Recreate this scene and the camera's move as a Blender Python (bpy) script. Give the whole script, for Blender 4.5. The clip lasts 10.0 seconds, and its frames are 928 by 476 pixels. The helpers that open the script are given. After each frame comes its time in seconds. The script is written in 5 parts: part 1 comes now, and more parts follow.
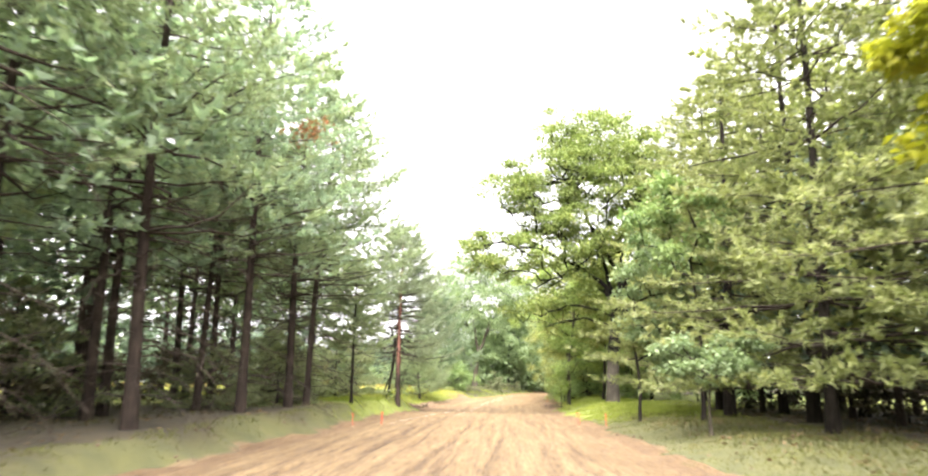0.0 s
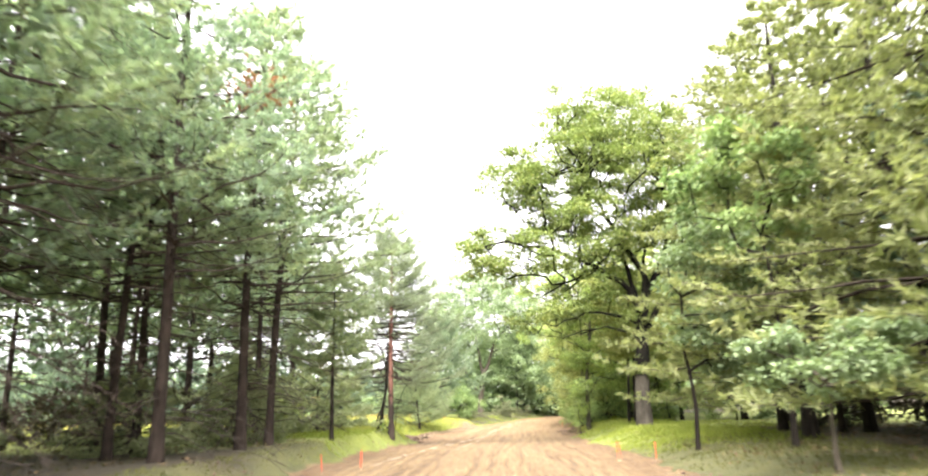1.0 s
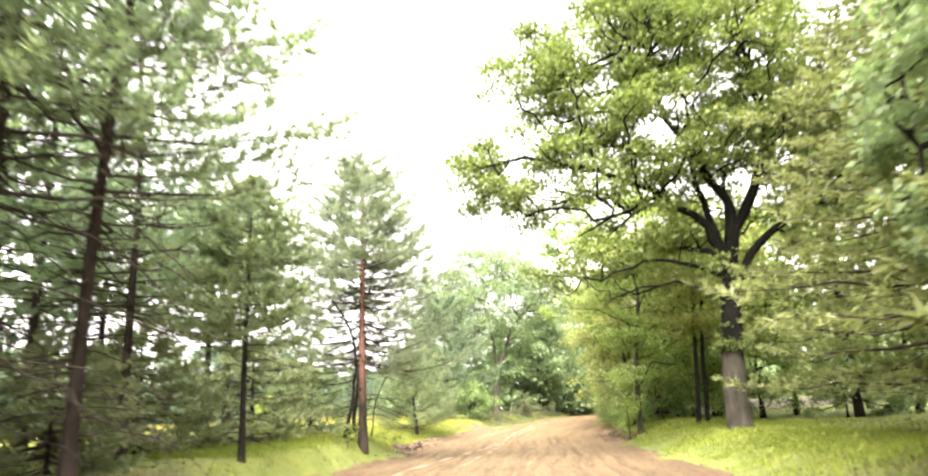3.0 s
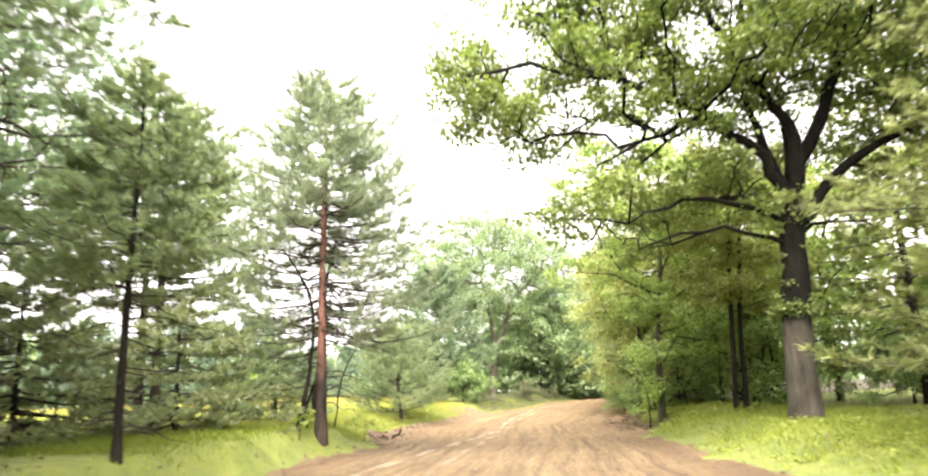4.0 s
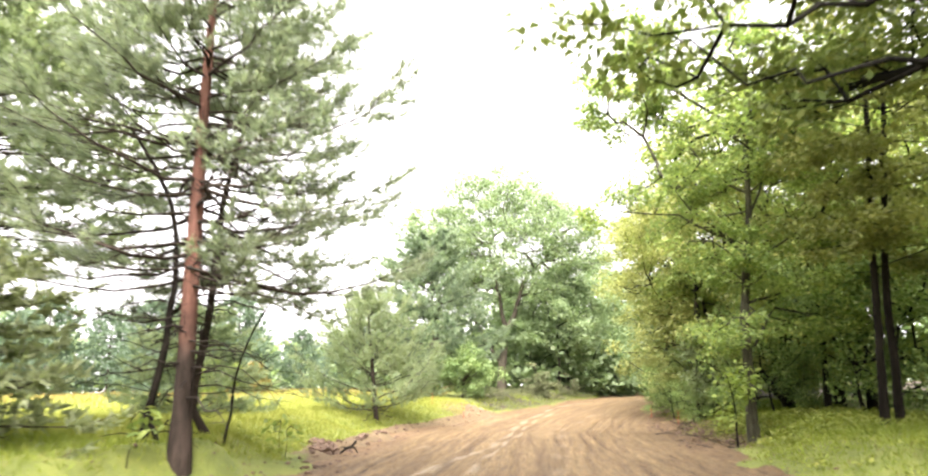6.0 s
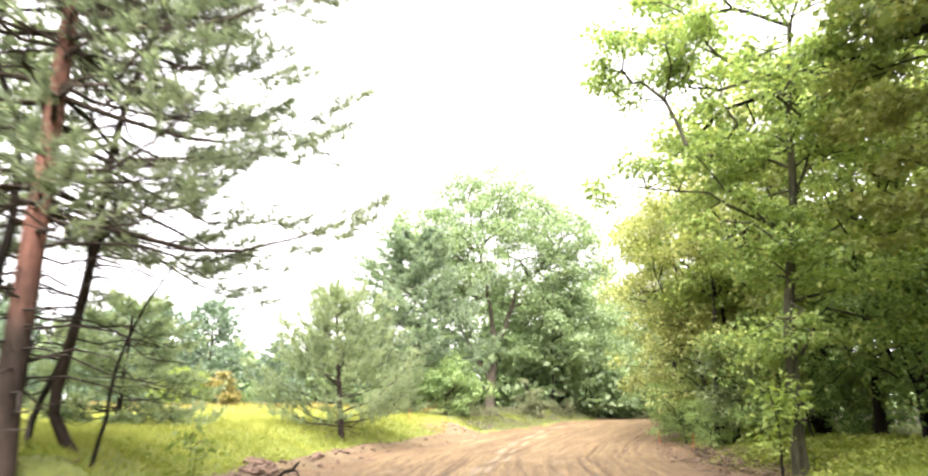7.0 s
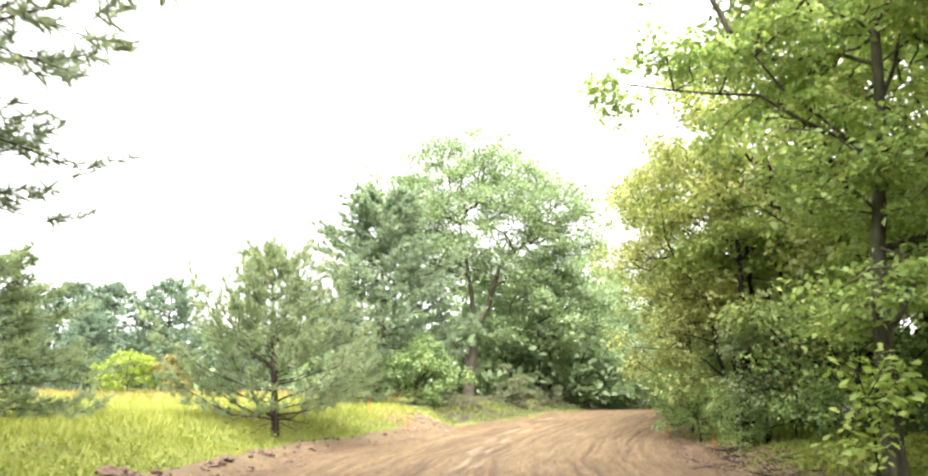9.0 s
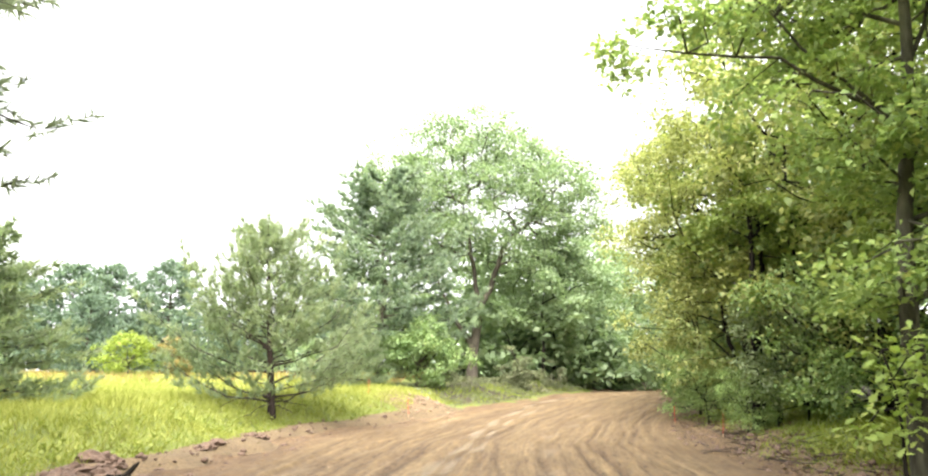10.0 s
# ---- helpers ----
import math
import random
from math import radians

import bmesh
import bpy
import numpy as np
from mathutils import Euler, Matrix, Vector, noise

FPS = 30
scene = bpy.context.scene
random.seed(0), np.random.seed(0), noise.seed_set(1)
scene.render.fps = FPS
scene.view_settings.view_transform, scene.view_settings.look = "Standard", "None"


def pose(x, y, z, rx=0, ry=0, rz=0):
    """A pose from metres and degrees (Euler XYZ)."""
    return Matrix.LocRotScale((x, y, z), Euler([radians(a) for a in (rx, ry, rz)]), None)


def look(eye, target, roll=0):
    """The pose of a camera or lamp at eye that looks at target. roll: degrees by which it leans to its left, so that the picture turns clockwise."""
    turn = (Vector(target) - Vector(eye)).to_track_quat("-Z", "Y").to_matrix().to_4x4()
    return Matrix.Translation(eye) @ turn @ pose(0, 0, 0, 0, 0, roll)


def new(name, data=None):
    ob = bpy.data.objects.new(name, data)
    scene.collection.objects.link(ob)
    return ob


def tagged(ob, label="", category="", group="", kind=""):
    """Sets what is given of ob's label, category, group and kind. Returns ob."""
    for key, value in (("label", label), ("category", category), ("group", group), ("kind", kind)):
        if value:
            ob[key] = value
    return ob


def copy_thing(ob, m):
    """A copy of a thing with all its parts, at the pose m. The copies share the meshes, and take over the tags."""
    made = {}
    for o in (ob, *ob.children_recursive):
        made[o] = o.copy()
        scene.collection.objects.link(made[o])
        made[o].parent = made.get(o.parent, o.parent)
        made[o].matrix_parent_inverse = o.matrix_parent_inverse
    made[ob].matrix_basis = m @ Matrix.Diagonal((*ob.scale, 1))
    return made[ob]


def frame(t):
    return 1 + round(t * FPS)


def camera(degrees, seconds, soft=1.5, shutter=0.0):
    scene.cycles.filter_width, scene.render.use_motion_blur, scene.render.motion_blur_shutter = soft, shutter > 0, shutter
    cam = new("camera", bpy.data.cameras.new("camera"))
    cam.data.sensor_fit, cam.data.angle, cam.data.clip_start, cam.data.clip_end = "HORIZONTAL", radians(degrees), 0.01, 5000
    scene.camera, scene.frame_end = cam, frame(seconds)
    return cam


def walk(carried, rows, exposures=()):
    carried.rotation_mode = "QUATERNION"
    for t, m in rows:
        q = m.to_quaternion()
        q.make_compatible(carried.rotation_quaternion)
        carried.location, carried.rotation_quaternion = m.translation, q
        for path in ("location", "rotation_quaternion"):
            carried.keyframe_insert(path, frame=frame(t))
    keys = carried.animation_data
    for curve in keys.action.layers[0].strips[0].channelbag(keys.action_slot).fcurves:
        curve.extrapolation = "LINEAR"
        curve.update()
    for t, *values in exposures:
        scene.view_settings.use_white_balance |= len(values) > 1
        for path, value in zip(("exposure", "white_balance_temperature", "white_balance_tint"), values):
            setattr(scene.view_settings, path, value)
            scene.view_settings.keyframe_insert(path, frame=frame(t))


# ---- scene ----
cam = camera(67.3, 10.0, soft=2.2, shutter=0.6)
PATH = [
    (0, (0.045, -0.111, 1.356), (0.042, 1.845, 1.774), 0.2),
    (0.5, (0.076, 2.754, 1.346), (0.084, 4.701, 1.805), -1.0),
    (1, (0.117, 5.602, 1.363), (0.117, 7.542, 1.852), -2.1),
    (1.5, (0.207, 8.447, 1.343), (0.188, 10.38, 1.855), -2.9),
    (2, (0.317, 11.261, 1.344), (0.277, 13.193, 1.861), -3.2),
    (2.5, (0.437, 14.063, 1.376), (0.388, 15.996, 1.886), -3.2),
    (2.7, (0.491, 15.161, 1.386), (0.443, 17.096, 1.889), -3.1),
    (3.8, (0.74, 21.107, 1.349), (0.694, 23.055, 1.8), -2.4),
    (4, (0.779, 22.135, 1.353), (0.73, 24.085, 1.797), -2.4),
    (4.5, (0.89, 24.61, 1.38), (0.834, 26.563, 1.81), -2.4),
    (5, (0.928, 26.938, 1.426), (0.863, 28.893, 1.844), -2.3),
    (5.5, (0.986, 29.14, 1.435), (0.907, 31.096, 1.845), -1.8),
    (5.7, (1.006, 29.947, 1.423), (0.921, 31.902, 1.838), -1.5),
    (6.8, (1.139, 34.03, 1.192), (1.058, 35.972, 1.665), -0.2),
    (7, (1.171, 34.695, 1.179), (1.098, 36.634, 1.663), 0.2),
    (7.5, (1.26, 36.182, 1.175), (1.207, 38.119, 1.674), 0.4),
    (8, (1.369, 37.482, 1.193), (1.333, 39.419, 1.69), 0.4),
    (8.5, (1.475, 38.503, 1.209), (1.441, 40.445, 1.689), 0.4),
    (9, (1.55, 39.255, 1.216), (1.512, 41.203, 1.67), 0.4),
    (9.5, (1.579, 39.677, 1.215), (1.538, 41.629, 1.646), 0.4),
    (10, (1.612, 39.87, 1.215), (1.562, 41.828, 1.62), 0.4),
]
walk(cam, [(t, look(eye, target, roll)) for t, eye, target, roll in PATH], [(0.0, 3.02, 6600, 17), (1.5, 3.12, 6550, 17.5), (2.5, 3.12, 6850, 16.5), (4.5, 2.92, 6850, 16), (5.5, 2.88, 6750, 17), (7.0, 2.97, 6600, 18.5), (8.0, 2.85, 6500, 18), (10.0, 2.76, 6500, 13.5)])
# ---- world and light ----
world = bpy.data.worlds.new("overcast_sky")
scene.world = world
world.use_nodes = True
wt = world.node_tree
wt.nodes.clear()
sky = wt.nodes.new("ShaderNodeTexSky")
sky.sky_type = "NISHITA"
sky.sun_disc = False
sky.sun_elevation, sky.sun_rotation = radians(50), radians(183)
sky.air_density, sky.dust_density, sky.ozone_density = 1.0, 8.0, 1.0
veil = wt.nodes.new("ShaderNodeHueSaturation")          # cloud takes the blue out of the sky
veil.inputs["Saturation"].default_value = 0.12
cloud = wt.nodes.new("ShaderNodeMixRGB")
cloud.inputs["Fac"].default_value = 0.6
cloud.inputs["Color2"].default_value = (15.0, 15.3, 15.4, 1)
back = wt.nodes.new("ShaderNodeBackground")
back.inputs["Strength"].default_value = 0.042
wout = wt.nodes.new("ShaderNodeOutputWorld")
wt.links.new(sky.outputs["Color"], veil.inputs["Color"])
wt.links.new(veil.outputs["Color"], cloud.inputs["Color1"])
wt.links.new(cloud.outputs["Color"], back.inputs["Color"])
wt.links.new(back.outputs["Background"], wout.inputs["Surface"])

sun_data = bpy.data.lights.new("sun", "SUN")
sun_data.energy, sun_data.angle, sun_data.color = 3.9, radians(60), (1.0, 0.97, 0.91)
sun = new("sun", sun_data)
sun.matrix_basis = look((-1.5, -26, 33), (0, 0, 0))


# ---- materials ----
def nodes_of(name):
    m = bpy.data.materials.new(name)
    m.use_nodes = True
    nt = m.node_tree
    return m, nt, nt.nodes["Principled BSDF"], nt.nodes["Material Output"]


def link(nt, a, b):
    nt.links.new(a, b)


def ramp(nt, source, stops):
    r = nt.nodes.new("ShaderNodeValToRGB")
    while len(r.color_ramp.elements) < len(stops):
        r.color_ramp.elements.new(0.5)
    for e, (p, c) in zip(r.color_ramp.elements, stops):
        e.position, e.color = p, (*c, 1)
    link(nt, source, r.inputs["Fac"])
    return r


def noise_node(nt, scale, detail=4, vector=None, rough=0.55):
    n = nt.nodes.new("ShaderNodeTexNoise")
    n.inputs["Scale"].default_value, n.inputs["Detail"].default_value = scale, detail
    n.inputs["Roughness"].default_value = rough
    if vector:
        link(nt, vector, n.inputs["Vector"])
    return n


def mixed(nt, fac, a, b, kind="MIX"):
    m = nt.nodes.new("ShaderNodeMixRGB")
    m.blend_type = kind
    if isinstance(fac, float):
        m.inputs["Fac"].default_value = fac
    else:
        link(nt, fac, m.inputs["Fac"])
    for s, v in (("Color1", a), ("Color2", b)):
        if isinstance(v, tuple):
            m.inputs[s].default_value = (*v, 1)
        else:
            link(nt, v, m.inputs[s])
    return m


def bumped(nt, bsdf, height, strength, distance):
    b = nt.nodes.new("ShaderNodeBump")
    b.inputs["Strength"].default_value, b.inputs["Distance"].default_value = strength, distance
    link(nt, height, b.inputs["Height"])
    link(nt, b.outputs["Normal"], bsdf.inputs["Normal"])


def leaf_material(name, low, high, accent, through_part=0.4, patch=0.35, rough=0.55, even=0.5):
    """Leaves: each leaf takes its own tone, larger patches drift in hue, light passes through."""
    m, nt, bsdf, out = nodes_of(name)
    geo = nt.nodes.new("ShaderNodeNewGeometry")
    r = ramp(nt, geo.outputs["Random Per Island"], [(0.0, low), (0.85, high), (1.0, accent)])
    n = noise_node(nt, patch, 3, geo.outputs["Position"])
    drift = ramp(nt, n.outputs["Fac"], [(0.35, low), (0.65, high)])
    c = mixed(nt, even, r.outputs["Color"], drift.outputs["Color"])
    link(nt, c.outputs["Color"], bsdf.inputs["Base Color"])
    bsdf.inputs["Roughness"].default_value = rough
    bsdf.inputs["Specular IOR Level"].default_value = 0.3
    tr = nt.nodes.new("ShaderNodeBsdfTranslucent")
    lit = mixed(nt, 1.0, c.outputs["Color"], (1.15, 1.25, 0.85), "MULTIPLY")
    link(nt, lit.outputs["Color"], tr.inputs["Color"])
    mx = nt.nodes.new("ShaderNodeMixShader")
    mx.inputs["Fac"].default_value = through_part
    link(nt, bsdf.outputs["BSDF"], mx.inputs[1])
    link(nt, tr.outputs["BSDF"], mx.inputs[2])
    link(nt, mx.outputs["Shader"], out.inputs["Surface"])
    return m


def bark_material(name, low, high, upper=None, change=(2.0, 3.0), furrow=9.0):
    m, nt, bsdf, out = nodes_of(name)
    tc = nt.nodes.new("ShaderNodeTexCoord")
    mp = nt.nodes.new("ShaderNodeMapping")
    mp.inputs["Scale"].default_value = (1, 1, 0.22)
    link(nt, tc.outputs["Object"], mp.inputs["Vector"])
    n1 = noise_node(nt, furrow, 6, mp.outputs["Vector"], 0.65)
    n2 = noise_node(nt, 1.3, 3, tc.outputs["Object"])
    c = ramp(nt, n1.outputs["Fac"], [(0.3, low), (0.7, high)]).outputs["Color"]
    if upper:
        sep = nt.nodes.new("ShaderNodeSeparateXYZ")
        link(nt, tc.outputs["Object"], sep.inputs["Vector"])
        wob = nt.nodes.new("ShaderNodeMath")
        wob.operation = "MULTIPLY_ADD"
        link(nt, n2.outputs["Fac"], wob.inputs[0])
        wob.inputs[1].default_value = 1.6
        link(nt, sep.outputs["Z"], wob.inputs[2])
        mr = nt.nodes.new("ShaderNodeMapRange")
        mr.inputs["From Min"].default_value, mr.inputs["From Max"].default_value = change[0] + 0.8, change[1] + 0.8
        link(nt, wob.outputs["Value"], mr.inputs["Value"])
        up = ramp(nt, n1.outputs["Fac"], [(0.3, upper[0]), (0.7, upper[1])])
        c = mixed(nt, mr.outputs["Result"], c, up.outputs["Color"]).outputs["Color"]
    spots = ramp(nt, n2.outputs["Fac"], [(0.35, (0.7, 0.7, 0.68)), (0.65, (1.15, 1.15, 1.1))])
    c = mixed(nt, 1.0, c, spots.outputs["Color"], "MULTIPLY")
    link(nt, c.outputs["Color"], bsdf.inputs["Base Color"])
    bsdf.inputs["Roughness"].default_value = 0.95
    bsdf.inputs["Specular IOR Level"].default_value = 0.12
    bumped(nt, bsdf, n1.outputs["Fac"], 0.9, 0.03)
    return m


def road_material():
    """Graded sand: streaks along the driving line, damp and pale patches, small stones."""
    m, nt, bsdf, out = nodes_of("graded_sand")
    uv = nt.nodes.new("ShaderNodeUVMap")
    mp = nt.nodes.new("ShaderNodeMapping")
    mp.inputs["Scale"].default_value = (1.0, 0.045, 1.0)
    link(nt, uv.outputs["UV"], mp.inputs["Vector"])
    streak = noise_node(nt, 3.6, 9, mp.outputs["Vector"], 0.72)
    fine = noise_node(nt, 9.0, 9, uv.outputs["UV"], 0.75)
    mp2 = nt.nodes.new("ShaderNodeMapping")
    mp2.inputs["Scale"].default_value = (1.0, 0.07, 1.0)
    link(nt, uv.outputs["UV"], mp2.inputs["Vector"])
    scrape = noise_node(nt, 15.0, 6, mp2.outputs["Vector"], 0.7)
    patch = noise_node(nt, 0.45, 3, uv.outputs["UV"])
    grit = noise_node(nt, 60.0, 3, uv.outputs["UV"], 0.7)
    c1 = ramp(nt, streak.outputs["Fac"], [(0.3, (0.132, 0.088, 0.044)), (0.52, (0.183, 0.127, 0.062)), (0.72, (0.25, 0.188, 0.10))])
    c2 = ramp(nt, patch.outputs["Fac"], [(0.35, (0.88, 0.82, 0.74)), (0.65, (1.06, 1.03, 1.0))])
    c = mixed(nt, 1.0, c1.outputs["Color"], c2.outputs["Color"], "MULTIPLY")
    c3 = ramp(nt, fine.outputs["Fac"], [(0.36, (0.52, 0.48, 0.44)), (0.49, (1.0, 1.0, 0.98)), (0.66, (1.28, 1.28, 1.24))])
    c = mixed(nt, 1.0, c.outputs["Color"], c3.outputs["Color"], "MULTIPLY")
    c5 = ramp(nt, scrape.outputs["Fac"], [(0.36, (0.56, 0.51, 0.47)), (0.47, (1.0, 1.0, 1.0)), (0.62, (1.2, 1.2, 1.17))])
    c = mixed(nt, 1.0, c.outputs["Color"], c5.outputs["Color"], "MULTIPLY")
    at = nt.nodes.new("ShaderNodeAttribute")
    at.attribute_name = "wear"
    c4 = ramp(nt, at.outputs["Fac"], [(0.1, (0.66, 0.62, 0.59)), (0.5, (1.0, 1.0, 1.0)), (0.85, (1.14, 1.15, 1.16))])
    c = mixed(nt, 1.0, c.outputs["Color"], c4.outputs["Color"], "MULTIPLY")
    zone = nt.nodes.new("ShaderNodeAttribute")
    zone.attribute_name = "zone"
    split = nt.nodes.new("ShaderNodeSeparateColor")
    link(nt, zone.outputs["Color"], split.inputs["Color"])
    moist = mixed(nt, 1.0, c.outputs["Color"], (0.84, 0.77, 0.77), "MULTIPLY")
    c = mixed(nt, split.outputs["Green"], c.outputs["Color"], moist.outputs["Color"])
    pressed = mixed(nt, 1.0, c.outputs["Color"], (0.52, 0.47, 0.43), "MULTIPLY")
    torn = mixed(nt, 0.7, split.outputs["Blue"], scrape.outputs["Fac"], "OVERLAY")
    c = mixed(nt, torn.outputs["Color"], c.outputs["Color"], pressed.outputs["Color"])
    broken = mixed(nt, 0.8, split.outputs["Red"], fine.outputs["Fac"], "OVERLAY")
    packed = ramp(nt, broken.outputs["Color"], [(0.25, (0, 0, 0)), (0.75, (1, 1, 1))])
    # lighter base colour adds a painted sheen of sky along the tracks
    sky_sheen = mixed(nt, 0.4, c.outputs["Color"], (0.30, 0.235, 0.16))
    c = mixed(nt, packed.outputs["Color"], c.outputs["Color"], sky_sheen.outputs["Color"])
    link(nt, c.outputs["Color"], bsdf.inputs["Base Color"])
    damp = nt.nodes.new("ShaderNodeMapRange")        # packed tracks are smooth and damp
    damp.inputs["To Min"].default_value, damp.inputs["To Max"].default_value = 0.85, 0.42
    link(nt, packed.outputs["Color"], damp.inputs["Value"])
    link(nt, damp.outputs["Result"], bsdf.inputs["Roughness"])
    total = nt.nodes.new("ShaderNodeMath")
    total.operation = "MULTIPLY_ADD"
    link(nt, fine.outputs["Fac"], total.inputs[0])
    total.inputs[1].default_value = 1.5
    both = nt.nodes.new("ShaderNodeMath")
    link(nt, grit.outputs["Fac"], both.inputs[0])
    link(nt, scrape.outputs["Fac"], both.inputs[1])
    link(nt, both.outputs["Value"], total.inputs[2])
    bumped(nt, bsdf, total.outputs["Value"], 1.0, 0.06)
    return m


def ground_material():
    """Low grass and litter between the plants: green verge, yellower field, brown under the pines."""
    m, nt, bsdf, out = nodes_of("meadow_soil")
    geo = nt.nodes.new("ShaderNodeNewGeometry")
    big = noise_node(nt, 0.16, 4, geo.outputs["Position"])
    mid = noise_node(nt, 1.4, 5, geo.outputs["Position"], 0.65)
    fine = noise_node(nt, 22.0, 4, geo.outputs["Position"], 0.7)
    grass = ramp(nt, mid.outputs["Fac"], [(0.3, (0.08, 0.105, 0.02)), (0.55, (0.135, 0.16, 0.03)), (0.75, (0.185, 0.19, 0.04))])
    # brown needle litter, darkened further to include the shade beneath the pines
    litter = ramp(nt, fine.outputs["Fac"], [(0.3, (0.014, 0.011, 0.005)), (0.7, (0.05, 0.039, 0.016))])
    at = nt.nodes.new("ShaderNodeAttribute")
    at.attribute_name = "litter"
    sep = nt.nodes.new("ShaderNodeSeparateColor")
    link(nt, at.outputs["Color"], sep.inputs["Color"])
    wob = mixed(nt, 0.5, sep.outputs["Red"], big.outputs["Fac"], "OVERLAY")
    drift = ramp(nt, mid.outputs["Fac"], [(0.35, (0.55, 0.52, 0.48)), (0.65, (1.2, 1.15, 1.05))])
    litter = mixed(nt, 1.0, litter.outputs["Color"], drift.outputs["Color"], "MULTIPLY")
    # grass tone near the start, dulled to take in the trees' shade
    dimmed = ramp(nt, mid.outputs["Fac"], [(0.3, (0.042, 0.046, 0.014)), (0.7, (0.08, 0.08, 0.024))])
    grass = mixed(nt, sep.outputs["Blue"], grass.outputs["Color"], dimmed.outputs["Color"])
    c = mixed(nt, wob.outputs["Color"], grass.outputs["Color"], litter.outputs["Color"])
    earth = ramp(nt, mid.outputs["Fac"], [(0.3, (0.085, 0.058, 0.029)), (0.7, (0.145, 0.101, 0.050))])
    crumb = ramp(nt, fine.outputs["Fac"], [(0.35, (0.5, 0.46, 0.42)), (0.5, (1.0, 1.0, 1.0)), (0.68, (1.3, 1.3, 1.27))])
    earth = mixed(nt, 1.0, earth.outputs["Color"], crumb.outputs["Color"], "MULTIPLY")
    rag = mixed(nt, 0.6, sep.outputs["Green"], mid.outputs["Fac"], "OVERLAY")
    edge_of = ramp(nt, rag.outputs["Color"], [(0.4, (0, 0, 0)), (0.6, (1, 1, 1))])
    c = mixed(nt, edge_of.outputs["Color"], c.outputs["Color"], earth.outputs["Color"])
    link(nt, c.outputs["Color"], bsdf.inputs["Base Color"])
    bsdf.inputs["Roughness"].default_value = 0.95
    bumped(nt, bsdf, fine.outputs["Fac"], 0.8, 0.05)
    return m


def plain(name, low, high, scale=8.0, rough=0.8, bump=0.3, dist=0.01):
    m, nt, bsdf, out = nodes_of(name)
    tc = nt.nodes.new("ShaderNodeTexCoord")
    n = noise_node(nt, scale, 5, tc.outputs["Object"], 0.65)
    r = ramp(nt, n.outputs["Fac"], [(0.3, low), (0.7, high)])
    link(nt, r.outputs["Color"], bsdf.inputs["Base Color"])
    bsdf.inputs["Roughness"].default_value = rough
    bumped(nt, bsdf, n.outputs["Fac"], bump, dist)
    return m


